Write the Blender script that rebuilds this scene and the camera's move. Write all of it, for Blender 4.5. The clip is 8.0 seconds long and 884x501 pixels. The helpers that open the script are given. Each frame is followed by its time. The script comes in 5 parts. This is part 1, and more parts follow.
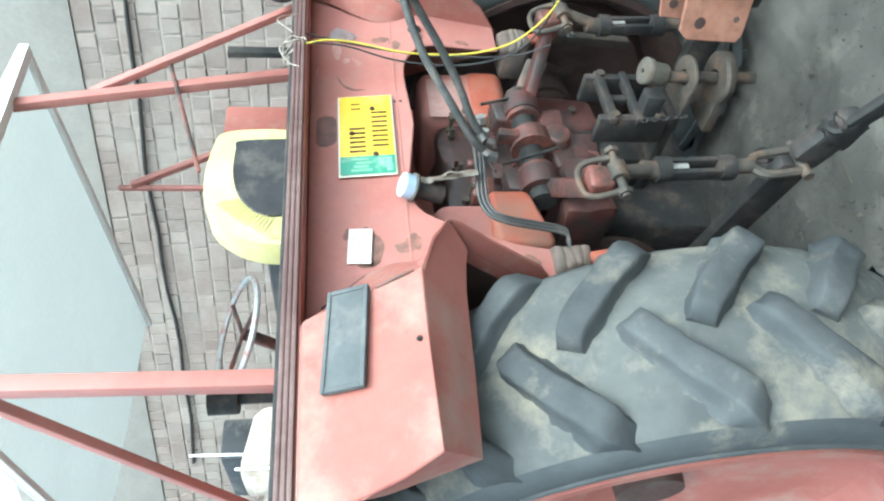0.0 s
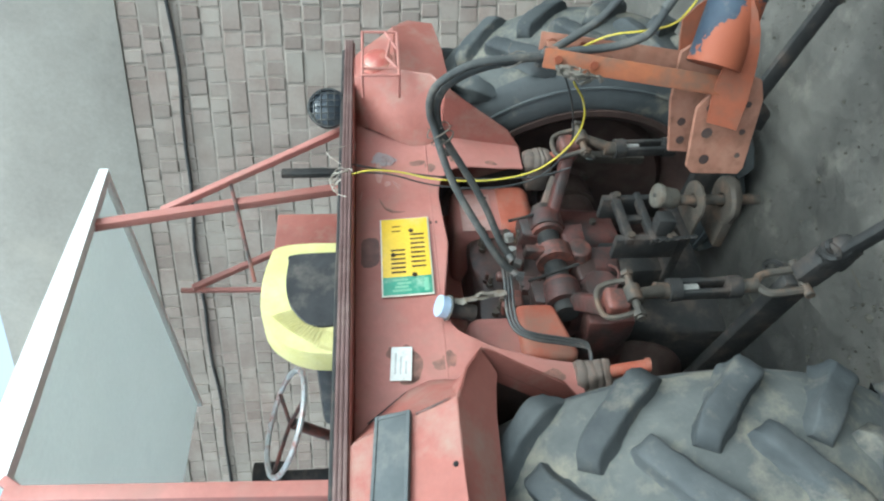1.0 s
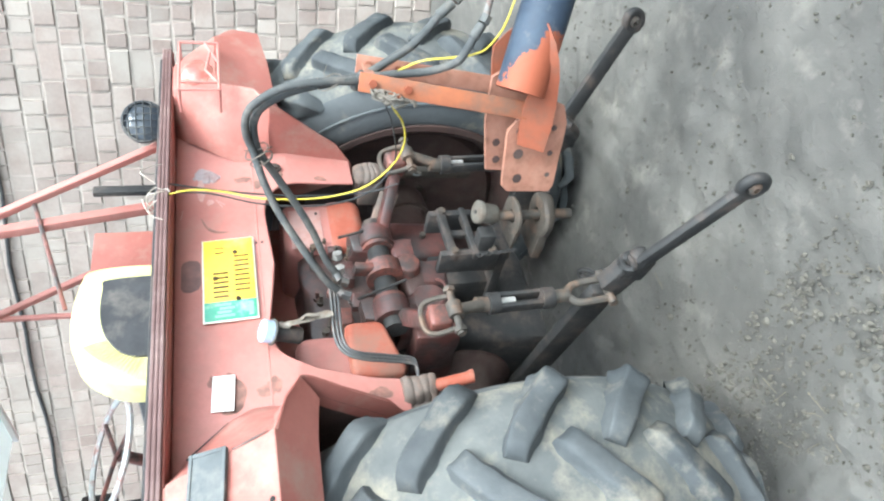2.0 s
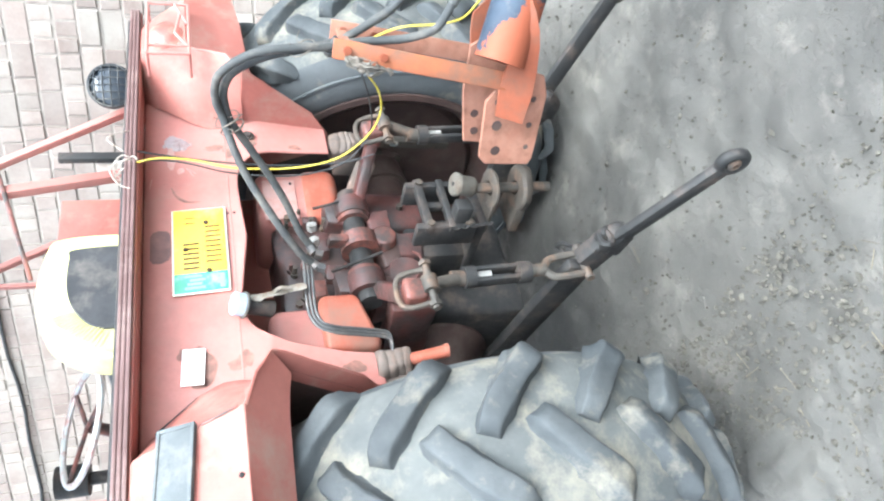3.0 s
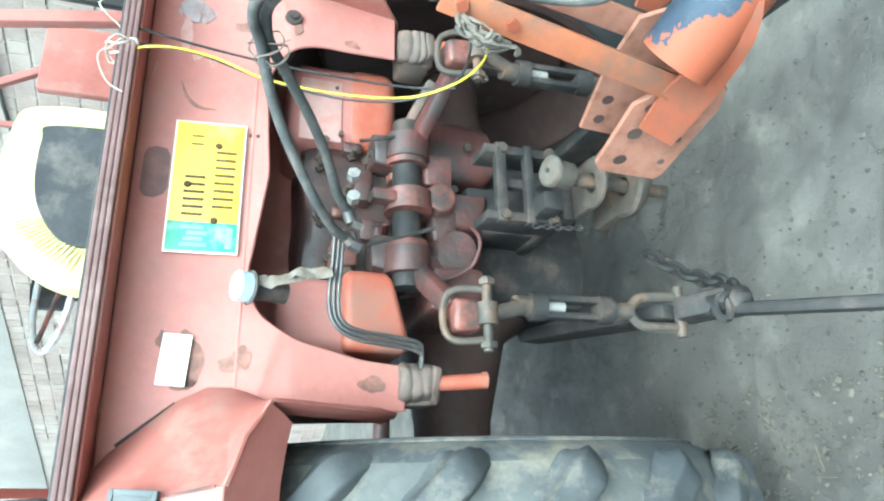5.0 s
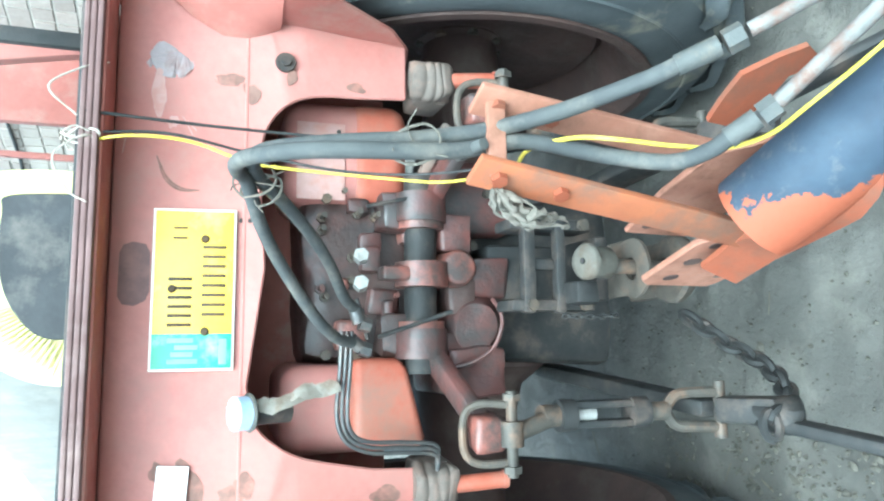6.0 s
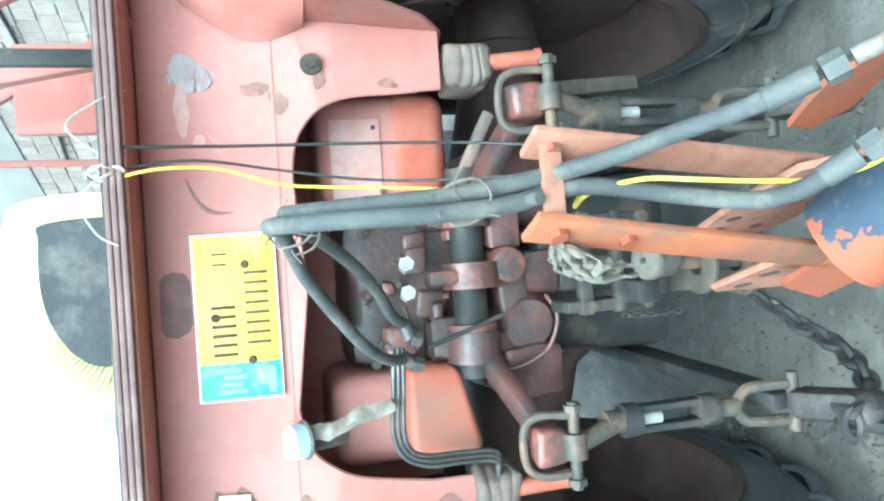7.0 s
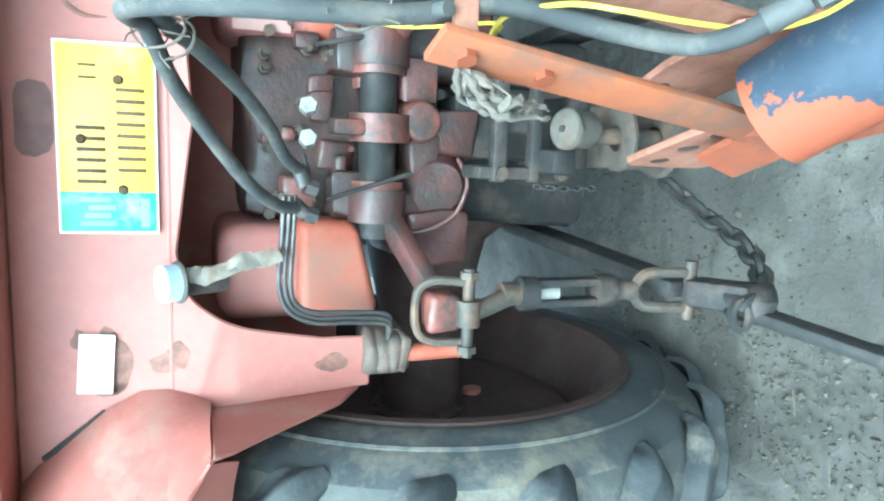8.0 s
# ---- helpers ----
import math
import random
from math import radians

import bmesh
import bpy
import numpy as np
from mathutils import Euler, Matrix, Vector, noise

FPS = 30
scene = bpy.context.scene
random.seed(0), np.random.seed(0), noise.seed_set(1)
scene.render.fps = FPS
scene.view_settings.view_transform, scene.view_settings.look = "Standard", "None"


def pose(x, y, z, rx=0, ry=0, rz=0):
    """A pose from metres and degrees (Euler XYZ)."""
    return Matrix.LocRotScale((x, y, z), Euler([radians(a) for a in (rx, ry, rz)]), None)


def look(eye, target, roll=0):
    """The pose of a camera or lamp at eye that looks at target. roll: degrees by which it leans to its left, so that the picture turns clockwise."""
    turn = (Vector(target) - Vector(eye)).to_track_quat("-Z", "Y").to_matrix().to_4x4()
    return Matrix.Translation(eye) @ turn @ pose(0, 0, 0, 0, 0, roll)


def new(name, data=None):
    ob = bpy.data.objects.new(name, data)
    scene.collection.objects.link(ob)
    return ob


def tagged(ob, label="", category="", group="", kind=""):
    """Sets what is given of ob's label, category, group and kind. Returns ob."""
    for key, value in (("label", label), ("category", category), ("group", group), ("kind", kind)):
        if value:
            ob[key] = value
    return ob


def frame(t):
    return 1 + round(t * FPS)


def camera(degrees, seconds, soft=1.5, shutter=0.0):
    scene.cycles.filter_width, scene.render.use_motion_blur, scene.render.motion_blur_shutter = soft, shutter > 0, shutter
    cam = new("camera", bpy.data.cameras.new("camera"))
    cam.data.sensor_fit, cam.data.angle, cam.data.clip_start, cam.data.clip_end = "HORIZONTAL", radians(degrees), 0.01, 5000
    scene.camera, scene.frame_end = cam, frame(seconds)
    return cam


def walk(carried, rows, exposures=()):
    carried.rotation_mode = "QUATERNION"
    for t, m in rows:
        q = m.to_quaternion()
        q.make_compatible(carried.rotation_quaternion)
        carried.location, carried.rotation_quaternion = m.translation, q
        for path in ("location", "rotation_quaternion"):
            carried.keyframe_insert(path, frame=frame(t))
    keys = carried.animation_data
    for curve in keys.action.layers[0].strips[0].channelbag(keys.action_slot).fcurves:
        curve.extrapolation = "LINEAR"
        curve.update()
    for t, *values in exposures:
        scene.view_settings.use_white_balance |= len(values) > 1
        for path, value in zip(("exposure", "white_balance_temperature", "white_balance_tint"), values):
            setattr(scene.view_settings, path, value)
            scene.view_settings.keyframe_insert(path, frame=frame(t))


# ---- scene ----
cam = camera(65.88, 8.0, 2.2)
PATH = [
    (0, (-1.2734, -1.1981, 1.4719), (-0.075, 0.3776, 1.1871), -91.18),
    (0.2, (-1.279, -1.2231, 1.5164), (-0.0895, 0.3786, 1.3757), -90.92),
    (0.5, (-1.2953, -1.3107, 1.5408), (-0.0858, 0.2821, 1.5207), -91.6),
    (0.7, (-1.2861, -1.3682, 1.5262), (-0.0325, 0.1897, 1.488), -90.82),
    (1, (-1.2617, -1.442, 1.4915), (0.0628, 0.0443, 1.3006), -91.19),
    (1.2, (-1.2552, -1.4759, 1.4732), (0.0783, -0.0038, 1.2389), -91.7),
    (1.5, (-1.2471, -1.5082, 1.44), (0.0689, -0.0511, 1.059), -92.36),
    (1.7, (-1.2423, -1.5119, 1.423), (0.0425, -0.0546, 0.948), -92.88),
    (2, (-1.2362, -1.5024, 1.3994), (0.0155, -0.0572, 0.8124), -93.14),
    (2.2, (-1.2371, -1.5078, 1.3811), (0.0227, -0.0805, 0.7681), -93.13),
    (3.3, (-1.1796, -1.4872, 1.3779), (-0.0825, 0.0598, 0.743), -92.51),
    (3.5, (-1.1453, -1.5075, 1.377), (-0.1051, 0.0841, 0.7568), -91.67),
    (3.7, (-1.1088, -1.4982, 1.3849), (-0.1198, 0.1481, 0.8268), -91.75),
    (4, (-1.0215, -1.4519, 1.3778), (-0.1906, 0.2903, 0.8539), -91.33),
    (4.2, (-0.9499, -1.4123, 1.3695), (-0.0471, 0.2723, 0.7804), -88.52),
    (5.3, (-0.4043, -1.3441, 1.3729), (0.1478, 0.4698, 0.7367), -83.71),
    (5.5, (-0.295, -1.3249, 1.369), (0.2896, 0.4677, 0.7021), -81.88),
    (5.8, (-0.1781, -1.3116, 1.3714), (0.2086, 0.5381, 0.7163), -87.49),
    (6, (-0.0996, -1.2945, 1.3759), (0.1554, 0.5862, 0.7453), -88.35),
    (6.2, (-0.0394, -1.2719, 1.3709), (0.101, 0.623, 0.7465), -90.74),
    (6.5, (0.035, -1.2381, 1.3606), (0.1399, 0.6522, 0.7159), -94.4),
    (6.8, (0.075, -1.2205, 1.3565), (0.1928, 0.6711, 0.7177), -95.63),
    (7, (0.0651, -1.2353, 1.3671), (0.0908, 0.6967, 0.8508), -93.91),
    (7.2, (0.0563, -1.222, 1.3633), (-0.0135, 0.7057, 0.8351), -92.94),
    (7.5, (0.0357, -1.1918, 1.341), (-0.1526, 0.6748, 0.6481), -91.67),
    (7.7, (0.0229, -1.192, 1.3323), (-0.2374, 0.6344, 0.5599), -90.85),
    (8, (0.0009, -1.1669, 1.3072), (-0.2986, 0.6785, 0.5969), -91.06),
]
EXPOSURE = [(0, 2.18, 5450, -8), (0.5, 1.87, 5550, -7), (1, 1.56, 5500, -8), (1.2, 1.84, 5550, -7), (1.5, 2.2, 5600, -4), (2, 2.56, 5650, -1), (3.5, 2.87, 5550, 2), (4.0, 2.55, 5450, -5), (5.5, 2.73, 5150, -13), (6.5, 2.67, 4950, -16), (7.0, 2.75, 4900, -18), (7.5, 2.43, 4900, -17), (8, 2.75, 4850, -17)]
walk(cam, [(t, look(e, g, r)) for t, e, g, r in PATH], EXPOSURE)

SUN_AZ, SUN_EL = 190.0, 55.0
world = bpy.data.worlds.new("sky")
scene.world = world
world.use_nodes = True
wn = world.node_tree.nodes
sky = wn.new("ShaderNodeTexSky")
sky.sky_type, sky.sun_disc = "NISHITA", False
sky.sun_elevation, sky.sun_rotation = radians(SUN_EL), radians(SUN_AZ)
sky.air_density, sky.dust_density, sky.ozone_density = 1.0, 5.0, 0.6
wn["Background"].inputs["Strength"].default_value = 0.15
haze = wn.new("ShaderNodeHueSaturation")
haze.inputs["Saturation"].default_value = 0.4
world.node_tree.links.new(sky.outputs[0], haze.inputs["Color"])
world.node_tree.links.new(haze.outputs[0], wn["Background"].inputs[0])
sun_data = bpy.data.lights.new("sun", "SUN")
sun_data.energy, sun_data.angle, sun_data.color = 0.3, radians(60), (1.0, 0.98, 0.95)
sun = new("sun", sun_data)
sx, sy = math.sin(radians(SUN_AZ)), math.cos(radians(SUN_AZ))
sun.matrix_world = look((sx * 20, sy * 20, 20 * math.tan(radians(SUN_EL))), (0, 0, 0))


# ---- materials ----
def surf(name, a, b, rough=0.6, metal=0.0, scale=9.0, dirt=None, amount=0.0, dirt_scale=3.0, bump=0.15, grain=60.0, rand=0.0, island=0.0, detail=3.0, relief=0.004):
    """A worn surface: two colours in patches, a layer of dirt, fine grain in colour and relief."""
    m = bpy.data.materials.new(name)
    m.use_nodes = True
    n, ln = m.node_tree.nodes, m.node_tree.links
    bs = n["Principled BSDF"]
    tc = n.new("ShaderNodeTexCoord")
    place = tc.outputs["Object"]
    if rand:
        oi = n.new("ShaderNodeObjectInfo")
        off = n.new("ShaderNodeVectorMath")
        off.operation = "MULTIPLY_ADD"
        ln.new(oi.outputs["Random"], off.inputs[0])
        off.inputs[1].default_value = (37.0, 51.0, 23.0)
        ln.new(place, off.inputs[2])
        place = off.outputs[0]

    def noise_tex(sc, det=4.0, ro=0.6):
        t = n.new("ShaderNodeTexNoise")
        t.inputs["Scale"].default_value, t.inputs["Detail"].default_value, t.inputs["Roughness"].default_value = sc, det, ro
        ln.new(place, t.inputs["Vector"])
        return t.outputs["Fac"]

    def ramp(src, lo, hi):
        r = n.new("ShaderNodeMapRange")
        r.inputs["From Min"].default_value, r.inputs["From Max"].default_value = lo, hi
        ln.new(src, r.inputs["Value"])
        return r.outputs["Result"]

    def mix(fac, c1, c2, mode="MIX"):
        x = n.new("ShaderNodeMix")
        x.data_type, x.blend_type = "RGBA", mode
        for s, v in (("Factor", fac), ("A", c1), ("B", c2)):
            k = [i for i in x.inputs if i.name == s and (i.type == "RGBA" or s == "Factor" and i.type == "VALUE")][0]
            if isinstance(v, (tuple, float, int)):
                k.default_value = (*v, 1.0) if isinstance(v, tuple) else v
            else:
                ln.new(v, k)
        return [o for o in x.outputs if o.type == "RGBA"][0]

    col = mix(ramp(noise_tex(scale), 0.35, 0.65), a, b)
    fine = noise_tex(grain, detail, 0.7)
    col = mix(0.35, col, mix(ramp(fine, 0.25, 0.75), (0.55, 0.55, 0.55), (1.0, 1.0, 1.0)), "MULTIPLY")
    if dirt:
        edge = ramp(noise_tex(dirt_scale, 8.0, 0.68), 0.61 - 0.3 * amount, 0.77 - 0.22 * amount)
        col = mix(edge, col, dirt)
    if rand:
        col = mix(1.0, col, mix(ramp(oi.outputs["Random"], 0.0, 1.0), (1 - rand,) * 3, (1 + rand * 0.3,) * 3), "MULTIPLY")
    if island:
        ge = n.new("ShaderNodeNewGeometry")
        col = mix(1.0, col, mix(ramp(ge.outputs["Random Per Island"], 0.0, 1.0), (1 - island,) * 3, (1 + island * 0.3,) * 3), "MULTIPLY")
    ln.new(col, bs.inputs["Base Color"])
    bs.inputs["Metallic"].default_value = metal
    bs.inputs["Specular IOR Level"].default_value = 0.5 if rough < 0.5 else 0.25
    ln.new(mix(ramp(fine, 0.2, 0.8), (max(rough - 0.12, 0.05),) * 3, (min(rough + 0.15, 1.0),) * 3), bs.inputs["Roughness"])
    if bump:
        bp = n.new("ShaderNodeBump")
        bp.inputs["Strength"].default_value, bp.inputs["Distance"].default_value = bump, relief
        ln.new(fine, bp.inputs["Height"])
        ln.new(bp.outputs[0], bs.inputs["Normal"])
    return m


RED = surf("faded_red_paint", (0.272, 0.094, 0.075), (0.325, 0.127, 0.104), 0.55, 0.0, 5.0, (0.285, 0.178, 0.145), 0.38, 6.0, 0.12, 45)
PINK = surf("chalky_red_paint", (0.355, 0.138, 0.115), (0.405, 0.182, 0.156), 0.5, 0.0, 3.0, (0.31, 0.155, 0.13), 0.42, 8.0, 0.12, 50)
DARKRED = surf("oily_dark_red_paint", (0.062, 0.024, 0.021), (0.108, 0.039, 0.032), 0.45, 0.0, 9.0, (0.034, 0.027, 0.025), 0.66, 15.0, 0.5, 60)
GREASERED = surf("greasy_red_paint", (0.135, 0.043, 0.032), (0.22, 0.078, 0.058), 0.46, 0.0, 14.0, (0.040, 0.029, 0.026), 0.78, 19.0, 0.5, 60)
BRIGHT = surf("orange_red_paint", (0.27, 0.072, 0.044), (0.345, 0.105, 0.068), 0.5, 0.0, 9.0, (0.23, 0.115, 0.085), 0.42, 9.0, 0.1, 50)
ORANGE = surf("orange_trailer_paint", (0.285, 0.098, 0.044), (0.24, 0.080, 0.041), 0.62, 0.0, 10.0, (0.15, 0.078, 0.052), 0.5, 14.0, 0.2, 70)
SALMON = surf("red_orange_trailer_paint", (0.205, 0.056, 0.028), (0.24, 0.075, 0.040), 0.62, 0.0, 8.0, (0.15, 0.066, 0.042), 0.46, 12.0, 0.25, 70)
RUSTPINK = surf("rust_worn_paint", (0.265, 0.118, 0.078), (0.33, 0.165, 0.115), 0.7, 0.0, 14.0, (0.18, 0.088, 0.058), 0.42, 20.0, 0.35, 80)
STEEL = surf("dull_steel", (0.052, 0.047, 0.041), (0.085, 0.075, 0.064), 0.6, 0.3, 20.0, (0.15, 0.095, 0.065), 0.4, 15.0, 0.25, 80)
BRIGHTSTEEL = surf("shiny_steel", (0.28, 0.272, 0.255), (0.37, 0.36, 0.34), 0.45, 0.5, 60.0, (0.12, 0.10, 0.08), 0.4, 25.0, 0.15, 90)
GREASE = surf("greasy_black_iron", (0.021, 0.021, 0.021), (0.038, 0.035, 0.033), 0.6, 0.1, 12.0, (0.075, 0.056, 0.046), 0.32, 12.0, 0.4, 70)
IRON = surf("weathered_iron", (0.052, 0.045, 0.038), (0.088, 0.074, 0.061), 0.65, 0.25, 14.0, (0.13, 0.088, 0.062), 0.4, 13.0, 0.3, 70)
TYRE = surf("dusty_tyre_rubber", (0.052, 0.057, 0.060), (0.088, 0.093, 0.095), 0.78, 0.0, 4.0, (0.24, 0.21, 0.155), 0.22, 3.5, 0.35, 55)
LUG = surf("worn_lug_rubber", (0.046, 0.051, 0.054), (0.080, 0.084, 0.085), 0.72, 0.0, 7.0, (0.20, 0.178, 0.14), 0.22, 6.0, 0.4, 55, rand=0.2)
BLACK = surf("black_plastic", (0.025, 0.027, 0.03), (0.045, 0.047, 0.05), 0.55, 0.0, 10.0, (0.14, 0.13, 0.115), 0.3, 9.0, 0.1, 80)
HOSE = surf("grey_rubber_hose", (0.046, 0.048, 0.049), (0.070, 0.071, 0.069), 0.75, 0.0, 15.0, (0.125, 0.113, 0.098), 0.38, 12.0, 0.25, 90)
PIPE = surf("black_steel_pipe", (0.05, 0.05, 0.052), (0.08, 0.075, 0.07), 0.4, 0.3, 18.0, (0.16, 0.13, 0.11), 0.25, 15.0, 0.1, 90)
SILL = surf("dark_sill_paint", (0.115, 0.068, 0.063), (0.165, 0.100, 0.094), 0.55, 0.05, 8.0, (0.21, 0.145, 0.132), 0.35, 6.0, 0.2, 60)
WHITEWORN = surf("worn_white_paint", (0.125, 0.118, 0.110), (0.19, 0.18, 0.168), 0.65, 0.0, 22.0, (0.12, 0.065, 0.048), 0.55, 34.0, 0.5, 60)
ALU = surf("zinc_fitting", (0.060, 0.062, 0.060), (0.095, 0.094, 0.089), 0.65, 0.1, 20.0, (0.15, 0.12, 0.09), 0.36, 18.0, 0.3, 70)
YELLOWWIRE = surf("yellow_wire_plastic", (0.48, 0.385, 0.045), (0.52, 0.42, 0.06), 0.5, 0.0, 30.0, (0.40, 0.34, 0.12), 0.25, 20.0, 0.05, 90)
BLACKWIRE = surf("black_wire_plastic", (0.03, 0.03, 0.03), (0.05, 0.05, 0.05), 0.5, 0.0, 30.0, None, 0, 1, 0.05, 90)
PLATEY = surf("yellow_plate_sheet", (0.74, 0.48, 0.03), (0.78, 0.53, 0.05), 0.4, 0.0, 8.0, (0.66, 0.50, 0.16), 0.2, 9.0, 0.03, 90)
PLATEG = surf("green_plate_sheet", (0.06, 0.27, 0.17), (0.08, 0.31, 0.21), 0.4, 0.0, 12.0, (0.30, 0.45, 0.33), 0.2, 14.0, 0.03, 90)
PLATEW = surf("white_plate_edge", (0.68, 0.66, 0.55), (0.74, 0.72, 0.62), 0.4, 0.0, 12.0, None, 0, 1, 0.03, 90)
INK = surf("dark_plate_ink", (0.05, 0.035, 0.02), (0.10, 0.06, 0.03), 0.5, 0.0, 12.0, None, 0, 1, 0.03, 90)
MUTED = surf("faded_green_ink", (0.20, 0.42, 0.28), (0.30, 0.50, 0.36), 0.5, 0.0, 12.0, None, 0, 1, 0.03, 90)
FAINT = surf("faded_grey_print", (0.42, 0.42, 0.40), (0.52, 0.52, 0.50), 0.6, 0.0, 30.0, None, 0, 1, 0.03, 90)
LABEL = surf("white_label_paper", (0.72, 0.72, 0.68), (0.80, 0.80, 0.77), 0.6, 0.0, 20.0, (0.45, 0.43, 0.40), 0.25, 26.0, 0.05, 90)
CAPBLUE = surf("blue_grey_cap_plastic", (0.36, 0.46, 0.60), (0.42, 0.52, 0.66), 0.4, 0.0, 18.0, (0.40, 0.40, 0.38), 0.2, 16.0, 0.05, 90)
WRAP = surf("torn_plastic_wrap", (0.34, 0.305, 0.26), (0.44, 0.40, 0.345), 0.5, 0.0, 20.0, (0.24, 0.18, 0.135), 0.45, 24.0, 0.5, 50)
RAG = surf("grey_rag_cloth", (0.085, 0.075, 0.062), (0.14, 0.125, 0.105), 0.9, 0.0, 16.0, (0.17, 0.14, 0.115), 0.35, 18.0, 0.4, 110)
YELLOWCLOTH = surf("pale_yellow_cloth", (0.54, 0.49, 0.20), (0.60, 0.55, 0.27), 0.9, 0.0, 12.0, (0.46, 0.41, 0.21), 0.2, 10.0, 0.4, 130)
SEATBLACK = surf("black_seat_vinyl", (0.03, 0.03, 0.032), (0.05, 0.05, 0.052), 0.5, 0.0, 10.0, (0.10, 0.09, 0.08), 0.3, 9.0, 0.2, 90)
TAPE = surf("silver_tape", (0.55, 0.56, 0.56), (0.66, 0.66, 0.65), 0.35, 0.4, 30.0, (0.40, 0.18, 0.14), 0.45, 26.0, 0.1, 90)
WHITE = surf("white_painted_sheet", (0.80, 0.80, 0.79), (0.84, 0.84, 0.83), 0.5, 0.0, 6.0, None, 0, 1, 0.05, 60)
BRICKM = surf("dusty_brick", (0.245, 0.19, 0.163), (0.295, 0.245, 0.215), 0.9, 0.0, 3.0, (0.30, 0.265, 0.23), 0.5, 2.0, 0.5, 40, rand=0.2)
BRICKJ = surf("dusty_brick_rows", (0.245, 0.19, 0.163), (0.295, 0.245, 0.215), 0.9, 0.0, 3.0, (0.30, 0.265, 0.23), 0.5, 2.0, 0.5, 40, island=0.2)
MORTAR = surf("mud_mortar", (0.25, 0.215, 0.185), (0.31, 0.27, 0.235), 0.95, 0.0, 5.0, (0.33, 0.29, 0.25), 0.4, 3.0, 0.6, 40)
PLASTER = surf("grey_plaster", (0.27, 0.25, 0.225), (0.32, 0.30, 0.27), 0.9, 0.0, 2.0, (0.34, 0.31, 0.27), 0.35, 1.4, 0.4, 30)
DIRT = surf("trodden_dry_dirt", (0.077, 0.073, 0.066), (0.122, 0.114, 0.102), 0.95, 0.0, 2.6, (0.168, 0.153, 0.132), 0.2, 4.5, 1.0, 16, detail=9.0, relief=0.016)
STONE = surf("pale_dirt_clods", (0.076, 0.069, 0.057), (0.112, 0.102, 0.084), 0.95, 0.0, 9.0, None, 0, 1, 0.5, 50, island=0.3)
STRAW = surf("dry_straw", (0.13, 0.11, 0.075), (0.19, 0.16, 0.11), 0.9, 0.0, 20.0, None, 0, 1, 0.1, 90, island=0.3)
# oily iron; its dark colour also paints the shade inside the fender arches
OILY_SHADE = surf("oily_iron_and_arch_shade", (0.052, 0.034, 0.030), (0.080, 0.050, 0.043), 0.6, 0.0, 8.0, (0.085, 0.066, 0.056), 0.3, 7.0, 0.2, 60)
CLAMP = surf("dusty_clamp_iron", (0.105, 0.085, 0.073), (0.15, 0.12, 0.102), 0.75, 0.05, 12.0, (0.18, 0.115, 0.09), 0.42, 12.0, 0.4, 70)
PINHEAD = surf("grey_beige_iron", (0.082, 0.075, 0.064), (0.120, 0.108, 0.090), 0.75, 0.05, 20.0, (0.075, 0.055, 0.040), 0.42, 18.0, 0.4, 80)
PADGREY = surf("dusty_grey_rubber", (0.075, 0.082, 0.085), (0.11, 0.116, 0.117), 0.7, 0.0, 9.0, (0.16, 0.155, 0.145), 0.35, 7.0, 0.2, 70)
WORN = surf("rusty_worn_patch", (0.15, 0.085, 0.068), (0.21, 0.125, 0.10), 0.7, 0.0, 16.0, (0.30, 0.14, 0.11), 0.4, 24.0, 0.2, 60)
PALEWORN = surf("pale_dust_smear", (0.42, 0.25, 0.22), (0.47, 0.30, 0.27), 0.8, 0.0, 16.0, (0.40, 0.20, 0.165), 0.45, 22.0, 0.15, 60)
CASE = surf("greasy_gearbox_paint", (0.030, 0.020, 0.018), (0.052, 0.029, 0.024), 0.45, 0.0, 9.0, (0.085, 0.037, 0.030), 0.3, 12.0, 0.5, 60)
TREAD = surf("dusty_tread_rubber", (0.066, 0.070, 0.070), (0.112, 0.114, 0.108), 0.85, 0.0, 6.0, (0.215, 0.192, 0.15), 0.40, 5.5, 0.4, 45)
LAMPGLASS = surf("dark_lamp_glass", (0.035, 0.045, 0.06), (0.06, 0.07, 0.085), 0.15, 0.0, 9.0, (0.12, 0.12, 0.12), 0.25, 12.0, 0.03, 60)
STAIN = surf("greasy_grey_smudge", (0.135, 0.080, 0.075), (0.185, 0.105, 0.096), 0.65, 0.0, 14.0, (0.20, 0.11, 0.095), 0.4, 22.0, 0.2, 60)
SCRAP = surf("grey_lilac_scrap", (0.27, 0.225, 0.225), (0.36, 0.31, 0.31), 0.6, 0.0, 18.0, (0.22, 0.15, 0.14), 0.4, 24.0, 0.4, 60)
LENSRED = surf("red_lamp_lens", (0.42, 0.10, 0.08), (0.48, 0.15, 0.12), 0.35, 0.0, 12.0, (0.50, 0.36, 0.28), 0.35, 15.0, 0.1, 90)


def sheet(name, colour, share):
    """A thin sheet that lets part of the daylight through, which brightens its underside."""
    m = surf(name, colour, tuple(c * 0.92 for c in colour), 0.7, 0.0, 2.0, tuple(c * 0.8 for c in colour), 0.3, 3.0, 0.1, 50)
    n, ln = m.node_tree.nodes, m.node_tree.links
    bs = n["Principled BSDF"]
    tl_, mx = n.new("ShaderNodeBsdfTranslucent"), n.new("ShaderNodeMixShader")
    tl_.inputs["Color"].default_value = (*colour, 1)
    mx.inputs[0].default_value = share
    ln.new(bs.outputs[0], mx.inputs[1])
    ln.new(tl_.outputs[0], mx.inputs[2])
    ln.new(mx.outputs[0], n["Material Output"].inputs["Surface"])
    return m


